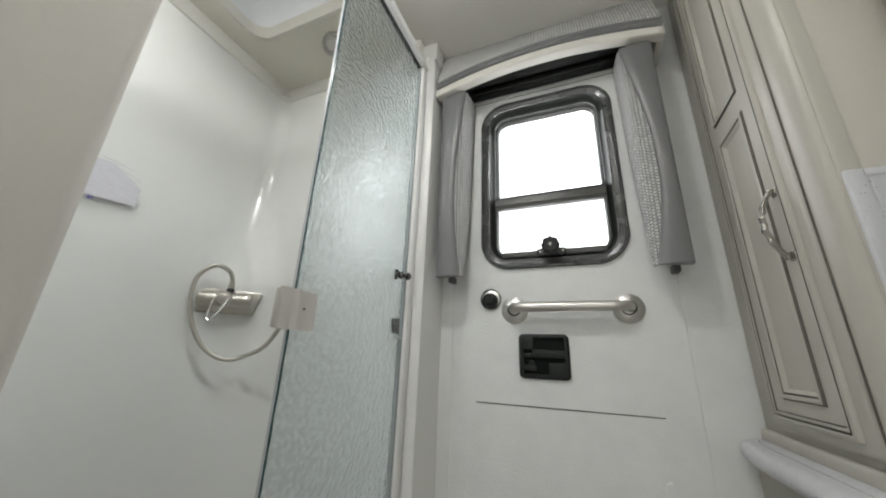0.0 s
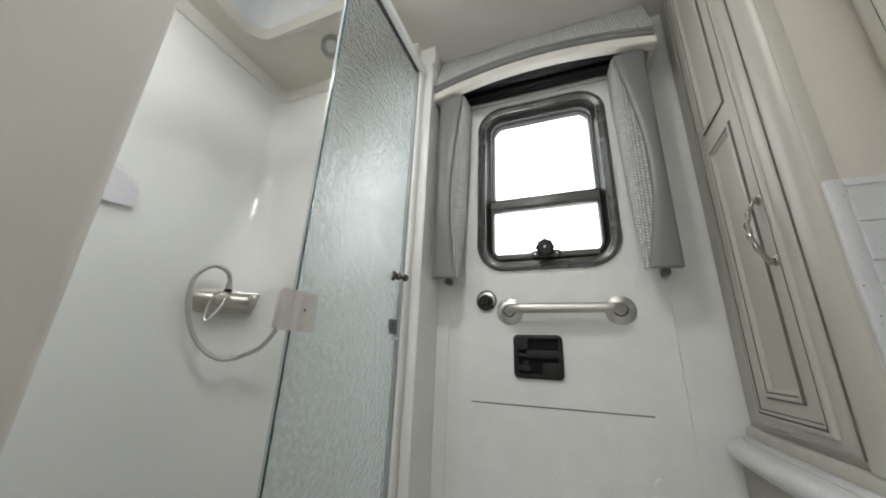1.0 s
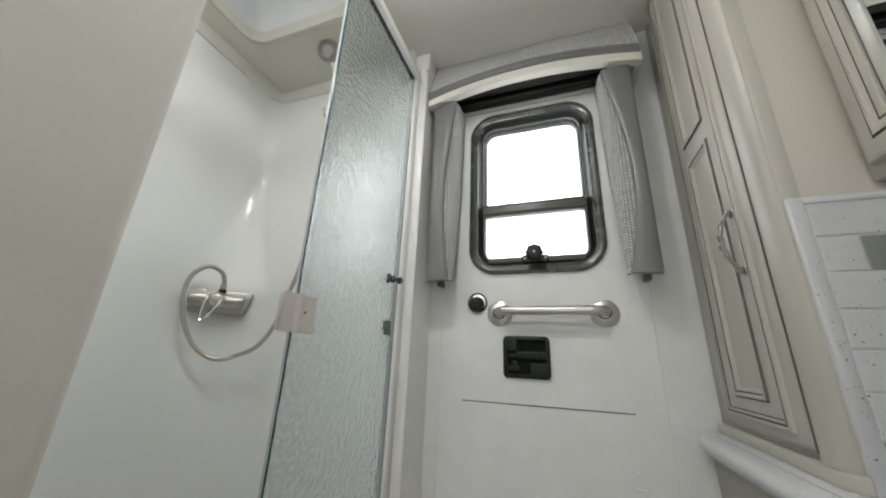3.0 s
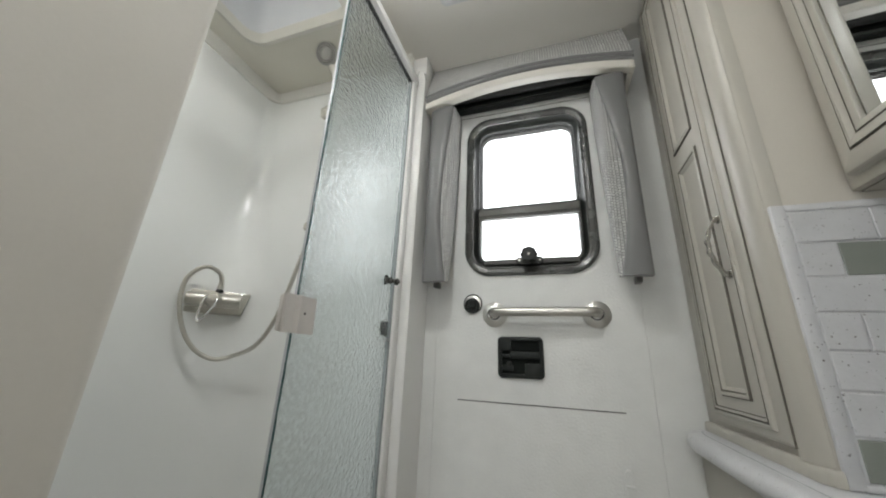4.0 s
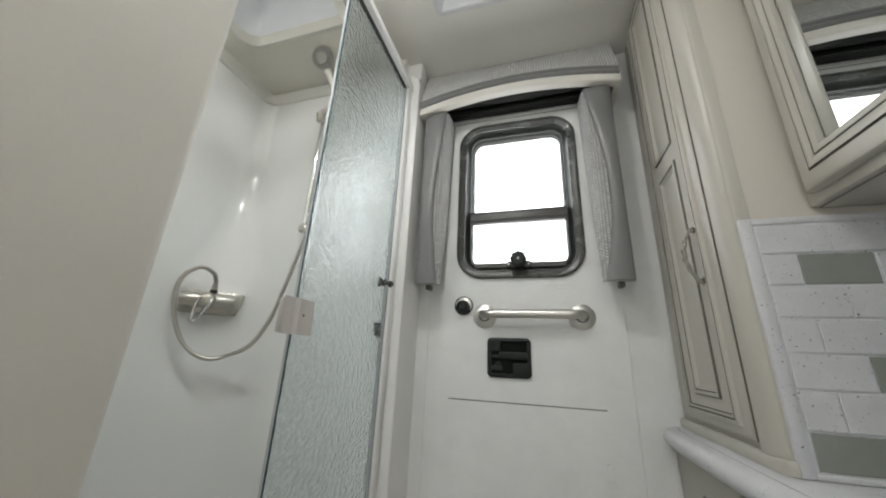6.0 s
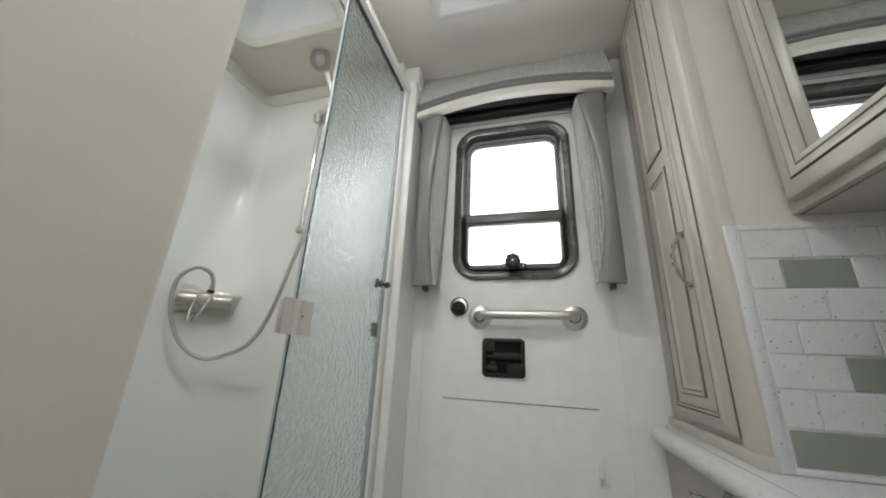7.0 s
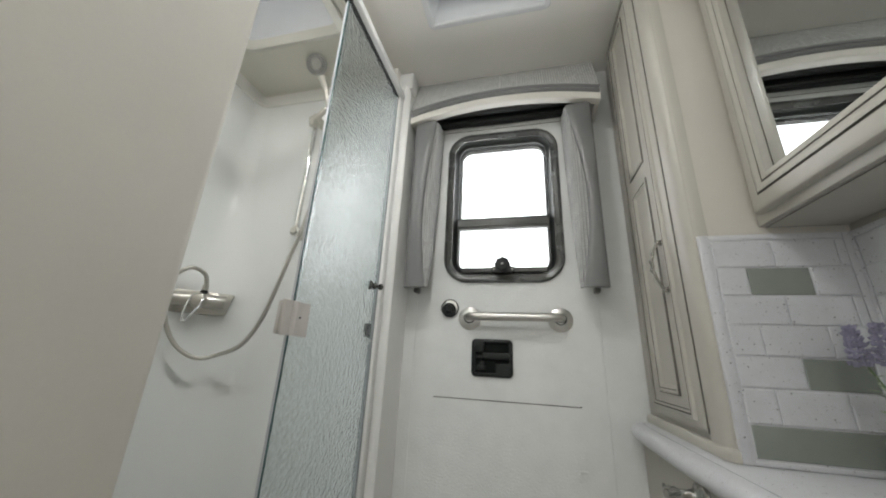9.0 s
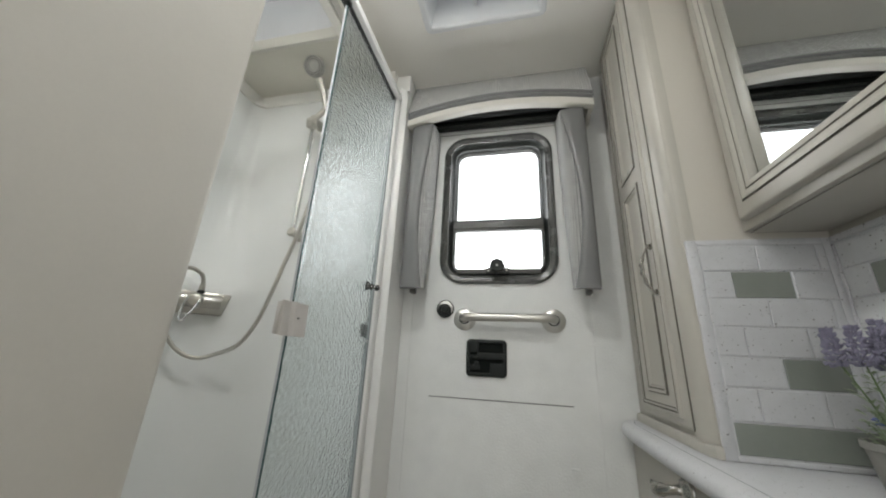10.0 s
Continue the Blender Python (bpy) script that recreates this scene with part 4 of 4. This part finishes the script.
# all out of view; the last fixture is made up for the shower fill
for px_, py_, CZ, k in [(p[0], p[1], CEIL, 1.0) for p in PUCKS] + [(*SHOWER_FILL, 2.1, 0.62)]:
    pk = thing("ceiling_light", (px_, py_, CZ), "round white ceiling light out of view, lit", "ceiling light", "ceiling lights")
    bm = bmesh.new()
    lathe(bm, [(0.068 * k, 0), (0.068 * k, 0.006), (0.062 * k, 0.012), (0.054 * k, 0.013), (0.053 * k, 0.006)], (px_, py_, CZ), (0, 0, -1), 32)
    part("trim_ring", bm, M_WHITE, pk)
    bm = bmesh.new()
    lathe(bm, [(0.052 * k, 0.008), (0.051 * k, 0.020), (0.040 * k, 0.030), (0.022 * k, 0.036), (0.005 * k, 0.038)], (px_, py_, CZ), (0, 0, -1), 32)
    part("diffuser", bm, M_LENS, pk, "glowing diffuser")

# ---------------------------------------------------------------- tall cabinet
CT = 0.855            # counter top
linen = thing("linen_cabinet", (0.5, 0.86, CT), "tall cream glazed linen cabinet standing on the vanity counter", "cabinet")
bm = box(bmesh.new(), FACE + 0.004, EAST + 0.010, SIDE, NORTH - 0.001, CT + 0.001, CEIL - 0.001)
part("carcass", bm, M_CREAM, linen)
bm = bmesh.new()
box(bm, FACE - 0.0012, FACE + 0.02, 0.6987, NORTH - 0.002, CT + 0.002, CEIL - 0.002, 0.002)
part("face_frame", bm, M_CREAM, linen)
bm = box(bmesh.new(), FACE + 0.020, EAST + 0.011, SIDE - 0.001, 0.6985, CT + 0.002, CEIL - 0.002)
part("side_panel", bm, M_SIDE, linen, "pale beige side panel")
bm = bmesh.new()
turned = [(-0.0115, 0.6985), (-0.0117, 0.686), (-0.0108, 0.675), (-0.0080, 0.665), (-0.0030, 0.6565), (0.0040, 0.6505), (0.0130, 0.6475), (0.0300, 0.6470), (0.0300, 0.6985)]
loft(bm, [[(FACE + a, b, z) for a, b in turned] for z in (CT + 0.0235, CEIL - 0.002)], cap0=True, cap1=True)
part("corner_post", bm, M_CREAM, linen, "cream corner post with rounded edge", smooth=50)
# proud dark strip paints the shade of the gap between post and door
bm = box(bmesh.new(), FACE - 0.0142, FACE - 0.0012, 0.6986, 0.7001, 0.892, CEIL - 0.012)
part("joint", bm, M_GLAZE, linen, "dark strip drawn for the shaded gap beside the door")
# base moulding, wrapping the corner
bm = bmesh.new()
mp = [(0.0, 0.0), (0.0125, 0.0), (0.0128, 0.012), (0.0120, 0.017), (0.0095, 0.0205), (0.0060, 0.022), (0.0, 0.022)]
loft(bm, [[(FACE - a, NORTH - 0.002, CT + 0.001 + z) for a, z in mp], [(FACE - a, SIDE + 0.014, CT + 0.001 + z) for a, z in mp],
          [(FACE + 0.002 - 0.6 * a, SIDE - 0.001 - 0.3 * a, CT + 0.001 + z) for a, z in mp], [(FACE + 0.0066, SIDE - 0.002 - 0.6 * a, CT + 0.001 + z) for a, z in mp]], closed=True, cap0=True, cap1=True)
part("base_moulding", bm, M_CREAM, linen)


def on_face(u, v, h):
    return (FACE - 0.002 - h, u, v)


def panelled_door(parent, rect, rails, place, mats, stile=0.036):
    """Overlay door: grooved outer edge, framed panels with glazed mouldings."""
    u0, u1, v0, v1 = rect
    bm = bmesh.new()
    prof = [(0, 0), (0.0, 0.014), (0.002, 0.0185), (0.006, 0.0205), (0.0085, 0.0195), (0.0090, 0.0135), (0.0116, 0.0135), (0.0121, 0.0195), (0.0150, 0.0200), (0.0170, 0.0188), (0.0176, 0.0140), (0.0186, 0.0140), (0.0190, 0.0165)]
    moulded(bm, rect, prof, place, 0.0, 1, cap=False, back=True, slots=[0, 0, 0, 0, 1, 1, 1, 0, 0, 1, 1, 1])
    a0, a1 = u0 + 0.0190, u1 - 0.0190
    edges = [v0 + 0.0190] + [z for r in rails for z in r] + [v1 - 0.0190]
    spans = [(edges[k], edges[k + 1]) for k in range(0, len(edges), 2)]
    H = 0.0165

    def flat(ua, ub, va, vb):
        bm.faces.new([bm.verts.new(place(u, v, H)) for u, v in ((ua, va), (ub, va), (ub, vb), (ua, vb))])
    p0, p1 = u0 + stile + 0.012, u1 - stile - 0.014
    flat(a0, p0, v0 + 0.0190, v1 - 0.0190), flat(p1, a1, v0 + 0.0190, v1 - 0.0190)
    flat(p0, p1, v0 + 0.0190, v0 + stile), flat(p0, p1, v1 - stile, v1 - 0.0190)
    lo = v0 + stile
    wins = []
    for r0, r1 in rails:
        flat(p0, p1, r0, r1)
        wins.append((lo, r0))
        lo = r1
    wins.append((lo, v1 - stile))
    slab = bmesh.new()
    moulded(slab, (u0 - 0.0345, u1 + 0.020, v0 - 0.0185, v1 + 0.006), [(0, 0.001), (0.0, 0.006), (0.002, 0.0095), (0.006, 0.0118), (0.011, 0.0125)], place, 0.0, 1)
    dr = part("door", slab, mats, parent)
    part("door_moulding", bm, mats, dr)
    for wa, wb in wins:
        bm = bmesh.new()
        moulded(bm, (p0, p1, wa, wb), [(0, H), (0.0006, H - 0.0012), (0.0020, H - 0.0012), (0.0030, H + 0.0042), (0.0070, H + 0.0060), (0.0105, H + 0.0040), (0.0113, H + 0.0002), (0.0130, H + 0.0002), (0.0138, H + 0.0028), (0.0190, H - 0.001), (0.0220, H - 0.007), (0.0230, H - 0.0095), (0.0256, H - 0.010)], place, 0.0, 1, cap=True, back=False, slots=[1, 1, 1, 0, 0, 1, 1, 1, 0, 0, 1, 1, 0])
        part("panel", bm, mats, dr, "recessed panel with brown glazed moulding")
    return dr


ldoor = panelled_door(linen, (0.735, 0.975, 0.910, 2.172), [(1.520, 1.567)], on_face, [M_CREAM, M_GLAZE], 0.041)
# wrought pull with four finger waves
bm = bmesh.new()
loops = []
for k in range(49):
    u = k / 48
    wave = math.cos(10 * math.pi * u) * (0.35 + 0.65 * math.sin(math.pi * u))
    out, z = 0.028 + 0.021 * math.sin(math.pi * u) ** 0.75 + 0.0013 * wave, 1.190 + 0.122 * u
    wd, th = 0.0054 + 0.0010 * wave, 0.0034
    loops.append([(FACE - out - h, 0.757 + q, z) for q, h in ((-wd, -th), (-wd, th * 0.5), (-wd + 0.0015, th), (wd - 0.0015, th), (wd, th * 0.5), (wd, -th))])
loft(bm, loops, cap0=True, cap1=True)
for z in (1.191, 1.311):
    box(bm, FACE - 0.0225, FACE - 0.0205, 0.7485, 0.7655, z - 0.0085, z + 0.0085, 0.0008)
    box(bm, FACE - 0.032, FACE - 0.0215, 0.7515, 0.7625, z - 0.0055, z + 0.0055, 0.001)
part("pull_handle", bm, M_PULL, ldoor, "satin nickel wavy pull handle")

# ---------------------------------------------------------------- vanity
van = thing("vanity_cabinet", (0.5, 0.3, 0), "cream vanity base cabinet under the counter", "cabinet")
bm = box(bmesh.new(), 0.365, EAST + 0.010, -0.45, NORTH - 0.001, 0.0, CT - 0.040)
part("carcass", bm, M_CREAM, van)
bm = box(bmesh.new(), 0.358, 0.366, -0.45, NORTH - 0.002, 0.10, CT - 0.041, 0.002)
part("face_frame", bm, M_CREAM, van)
# solid-surface counter with bullnose front
bm = bmesh.new()
nose = [(0.02 * math.cos(radians(a)), 0.02 * math.sin(radians(a))) for a in range(90, 271, 15)]
def counter_loop(y, x):
    return [(x + 0.020 + a, y, CT - 0.020 + b) for a, b in nose] + [(EAST + 0.010, y, CT - 0.040), (EAST + 0.010, y, CT)]


rows_ = [(NORTH - 0.002, 0.345), (1.06, 0.330), (1.035, 0.320), (1.00, 0.3145), (0.95, 0.313), (0.70, 0.313), (0.45, 0.318), (0.2, 0.318), (-0.46, 0.318)]
loft(bm, [counter_loop(y, x) for y, x in rows_], cap0=True, cap1=True)
counter = solid("counter", bm, M_SOLID, "white speckled solid-surface vanity counter with rounded front edge", "worktop", base=(0.5, 0.3, CT - 0.04), smooth=40)
bm = bmesh.new()
tube(bm, [(x + 0.036, y, CT + 0.0002) for y, x in rows_[1:]], 0.0006, 6, 1)
part("edge_seam", bm, M_SEALSTRIP, counter, "fine edge seam")

# toilet-roll holder under the counter
tp = thing("paper_holder", (0.357, 0.712, 0.786), "dark polished nickel toilet-paper holder on the vanity front", "paper holder")
bm = bmesh.new()
lathe(bm, [(0.028, 0), (0.028, 0.003), (0.0255, 0.007), (0.0215, 0.0085), (0.019, 0.012), (0.012, 0.015), (0.010, 0.018)], (0.358, 0.720, 0.780), (-1, 0, 0), 32)
part("rosette", bm, M_DARKNICKEL, tp)
bm = bmesh.new()
tube(bm, [(0.343, 0.720, 0.780), (0.332, 0.722, 0.778), (0.322, 0.732, 0.774), (0.314, 0.748, 0.769)], [0.0105, 0.0085, 0.0095, 0.0125], 14, 5)
part("post", bm, M_DARKNICKEL, tp)
bm = bmesh.new()
tube(bm, [(0.316, 0.745, 0.770), (0.311, 0.759, 0.766), (0.309, 0.770, 0.765), (0.308, 0.776, 0.768), (0.308, 0.782, 0.777)], [0.0125, 0.0140, 0.0105, 0.0055, 0.0020], 14, 6)
part("arm", bm, M_DARKNICKEL, tp)

# ---------------------------------------------------------------- mirror cabinet
MF = 0.515
med = thing("medicine_cabinet", (0.6, 0.3, 1.30), "cream glazed wall cabinet with a framed mirror door above the counter", "cabinet")
bm = box(bmesh.new(), MF + 0.012, EAST + 0.010, -0.02, SIDE - 0.001, 1.302, CEIL - 0.001)
part("carcass", bm, M_CREAM, med)
bm = box(bmesh.new(), MF, MF + 0.0125, -0.02, SIDE - 0.002, 1.303, CEIL - 0.002, 0.003)
part("face_frame", bm, M_CREAM, med)
bm = boxes((MF + 0.014, EAST + 0.006, -0.018, SIDE - 0.0065, 1.3005, 1.3025))
part("bottom_panel", bm, M_CREAM, med)
bm = boxes((MF + 0.0125, MF + 0.0138, -0.018, SIDE - 0.004, 1.3012, 1.3025), (MF + 0.0125, EAST + 0.006, SIDE - 0.0062, SIDE - 0.004, 1.3008, 1.3025))
part("bottom_edge", bm, M_GLAZE, med, "dark bottom joint")


def on_med(u, v, h):
    return (MF - 0.001 - h, u, v)


bm = bmesh.new()
MR = (0.06, 0.626, 1.322, 2.15)
moulded(bm, MR, [(0, 0), (0.0, 0.010), (0.003, 0.0145), (0.010, 0.0170), (0.026, 0.0180), (0.0305, 0.0185), (0.0310, 0.0162), (0.0336, 0.0162), (0.0346, 0.0205), (0.0405, 0.0210), (0.0425, 0.0190), (0.0500, 0.0185), (0.0506, 0.0160), (0.0524, 0.0160), (0.0530, 0.0190), (0.0620, 0.0195), (0.0650, 0.0170)],
         on_med, 0.0, 1, cap=False, back=True, slots=[0, 0, 0, 0, 0, 1, 1, 1, 0, 0, 0, 1, 1, 1, 0, 0])
mdoor = part("door", bm, [M_CREAM, M_GLAZE], med)
bm = box(bmesh.new(), MF - 0.0184, MF - 0.0154, MR[0] + 0.0642, MR[1] - 0.0642, MR[2] + 0.0642, MR[3] - 0.0642)
part("mirror", bm, M_MIRROR, mdoor, "clear mirror", smooth=0)

# ---------------------------------------------------------------- lavender
pot = thing("lavender_plant", (0.585, 0.522, CT), "artificial lavender in a small grey pot on the counter", "plant")
bm = bmesh.new()
lathe(bm, [(0.039, 0), (0.041, 0.002), (0.050, 0.054), (0.0535, 0.056), (0.0535, 0.066), (0.049, 0.066), (0.046, 0.054)], (0.585, 0.522, CT + 0.001), (0, 0, 1), 28)
part("pot", bm, M_POT, pot)
bm = bmesh.new()
lathe(bm, [(0.0455, 0.054), (0.035, 0.060), (0.01, 0.064)], (0.585, 0.522, CT + 0.001), (0, 0, 1), 20)
part("moss", bm, M_SOIL, pot)
rnd = random.Random(5)
base = Vector((0.585, 0.522, CT + 0.058))
SPIKES = [(-0.039, 0.033, 0.129), (-0.019, 0.013, 0.131), (0.001, -0.002, 0.139), (0.032, 0.020, 0.136), (0.018, -0.026, 0.128), (0.036, 0.044, 0.126)]
for dx, dy, dz in SPIKES:
    tip = base + Vector((dx, dy, dz))
    bm = bmesh.new()
    tube(bm, [base + Vector((dx * 0.2, dy * 0.2, 0)), base + Vector((dx * 0.55, dy * 0.55, dz * 0.5)), tip], [0.0016, 0.0013, 0.001], 6, 5)
    st = part("stem", bm, M_STEM, pot)
    d = Vector((dx * 0.12, dy * 0.12, dz)).normalized()
    s = d.orthogonal().normalized()
    w = d.cross(s)
    bm = bmesh.new()
    for ring in range(14):
        h = -0.012 + 0.058 * (ring // 2 + 0.30 * (ring % 2)) / 6.3
        rr_ = (0.0135 if ring % 2 else 0.0115) * (1 - 0.50 * (ring / 13) ** 2.2)
        for k in range(21):
            a = 2 * math.pi * (k + 0.5 * (ring % 2)) / 21 + rnd.uniform(-0.25, 0.25)
            o = (s * math.cos(a) + w * math.sin(a))
            q = tip + d * (h + rnd.uniform(-0.002, 0.002)) + o * rr_ * rnd.uniform(0.65, 1.1)
            tube(bm, [q - o * 0.005, q + d * 0.0008, q + o * 0.0026 + d * 0.0035], [0.0008, 0.0023, 0.0005], 5, 1)
    part("blossom", bm, M_BLOSSOM, pot, "lilac flower spike", kind="stuff")
def leaf(bm, p0, d, long_):
    sd = d.cross(Vector((0, 0, 1))).normalized() * rnd.uniform(0.0014, 0.0027)
    mid, end, lift = p0 + d * long_ * 0.5, p0 + d * long_ + Vector((0, 0, -0.004)), Vector((0, 0, 0.001))
    v = [bm.verts.new(q) for q in (p0, mid + sd, end, mid - sd, mid + lift, mid - lift)]
    for f3 in ((0, 1, 4), (1, 2, 4), (2, 3, 4), (3, 0, 4), (0, 5, 1), (1, 5, 2), (2, 5, 3), (3, 5, 0)):
        bm.faces.new([v[i] for i in f3])


bm = bmesh.new()
for k in range(420):
    a, r0 = rnd.uniform(0, 6.283), rnd.uniform(0.002, 0.042)
    d = Vector((math.cos(a + rnd.uniform(-0.6, 0.6)) * 0.7, math.sin(a + rnd.uniform(-0.6, 0.6)) * 0.7, rnd.uniform(0.1, 1.3))).normalized()
    leaf(bm, base + Vector((r0 * math.cos(a), r0 * math.sin(a), rnd.uniform(0.0, 0.050))), d, rnd.uniform(0.012, 0.024))
for dx, dy, dz in SPIKES:
    for k in range(26):
        u, a = rnd.uniform(0.12, 0.82), rnd.uniform(0, 6.283)
        share = 0.2 + 0.8 * u
        d = Vector((math.cos(a), math.sin(a), rnd.uniform(0.3, 1.1))).normalized()
        leaf(bm, base + Vector((dx * share, dy * share, dz * u)), d, rnd.uniform(0.012, 0.026))
part("leaves", bm, M_LEAF, pot, "grey-green narrow leaves", kind="stuff")
bm = bmesh.new()
for k in range(7):
    a = rnd.uniform(0, 6.283)
    q = base + Vector((0.028 * math.cos(a), 0.028 * math.sin(a), rnd.uniform(0.02, 0.05)))
    for j in range(5):
        e = 2 * math.pi * j / 5
        tube(bm, [q, q + Vector((0.003 * math.cos(e), 0.003 * math.sin(e), 0.0025)), q + Vector((0.006 * math.cos(e), 0.006 * math.sin(e), 0.001))], [0.001, 0.0024, 0.0006], 5, 1)
part("small_blossom", bm, M_BLUE, pot, "tiny blue flowers", kind="stuff")

# ---------------------------------------------------------------- backsplash, tile by tile
ZR = [0.866, 0.923, 0.984, 1.041, 1.099, 1.156, 1.214, 1.271]
splash = thing("backsplash", (0.5, SIDE, CT), "white speckled solid-surface backsplash with grey-green glass tiles", "backsplash", kind="structure")
bm = boxes((0.397, EAST, SIDE - 0.008, SIDE - 0.001, CT + 0.0005, 1.285), bev=0.0015)
part("back_slab", bm, M_SOLID, splash)
bm = boxes((0.397, 0.4165, SIDE - 0.0100, SIDE - 0.0075, CT + 0.001, 1.285), (0.4165, EAST - 0.012, SIDE - 0.0100, SIDE - 0.0075, 1.273, 1.2848), (0.4165, EAST - 0.012, SIDE - 0.0100, SIDE - 0.0075, CT + 0.001, 0.8645), (EAST - 0.0118, EAST + 0.0028, SIDE - 0.0100, SIDE - 0.0075, CT + 0.001, 1.2848), bev=0.0012)
part("border", bm, M_SOLID, splash)
splash2 = thing("backsplash", (EAST, 0.3, CT), "white speckled solid-surface backsplash behind the basin with glass tiles", "backsplash", kind="structure")
bm = boxes((EAST + 0.003, EAST + 0.011, -0.45, SIDE - 0.009, CT + 0.0005, 1.285), bev=0.0015)
part("back_slab", bm, M_SOLID, splash2)
bm = boxes((EAST, EAST + 0.0035, 0.635, SIDE - 0.0085, CT + 0.001, 1.2848), (EAST, EAST + 0.0035, -0.44, 0.635, 1.273, 1.2846), (EAST, EAST + 0.0035, -0.44, 0.635, CT + 0.001, 0.8645), bev=0.001)
part("border", bm, M_SOLID, splash2)


def tile(parent, plane, u0, u1, z0, z1, m):
    g, gu = 0.0014, 0.0009
    bm = bmesh.new()
    if plane == "side":
        pl = lambda u, v, h: (u, SIDE - 0.0075 - h, v)
    else:
        pl = lambda u, v, h: (EAST + 0.0035 - h, u, v)
    deep = 0.0030 if m is not M_GLASSTILE else 0.0016
    moulded(bm, (u0 + gu, u1 - gu, z0 + g, z1 - g), [(0, 0), (0, deep - 0.0016), (0.0006, deep - 0.0005), (0.0018, deep)], pl, 0.0, 1)
    part("tile", bm, m, parent, "grey-green glass tile" if m is M_GLASSTILE else "", smooth=0)


for r in range(7):
    z0, z1 = ZR[r], ZR[r + 1]
    cuts = [0.418, 0.470, 0.576, 0.644] if r % 2 else [0.418, 0.523, 0.628, 0.644]
    if r == 0:
        tile(splash, "side", 0.420, 0.644, z0, z1, M_GLASSTILE)
    else:
        for a, b in zip(cuts, cuts[1:]):
            glassy = (r == 5 and a == 0.470) or (r == 2 and a == 0.523)
            tile(splash, "side", a, b, z0, z1, M_GLASSTILE if glassy else M_SOLID)
    y = 0.634 - (0.053 if r % 2 else 0.0)
    if r % 2:
        tile(splash2, "east", y, 0.634, z0, z1, M_SOLID)
    k = 0
    while y > 0.05:
        glassy = r == 0 or (r == 5 and k % 3 == 0) or (r == 2 and k % 3 == 1)
        tile(splash2, "east", y - 0.105, y, z0, z1, M_GLASSTILE if glassy else M_SOLID)
        y -= 0.105
        k += 1
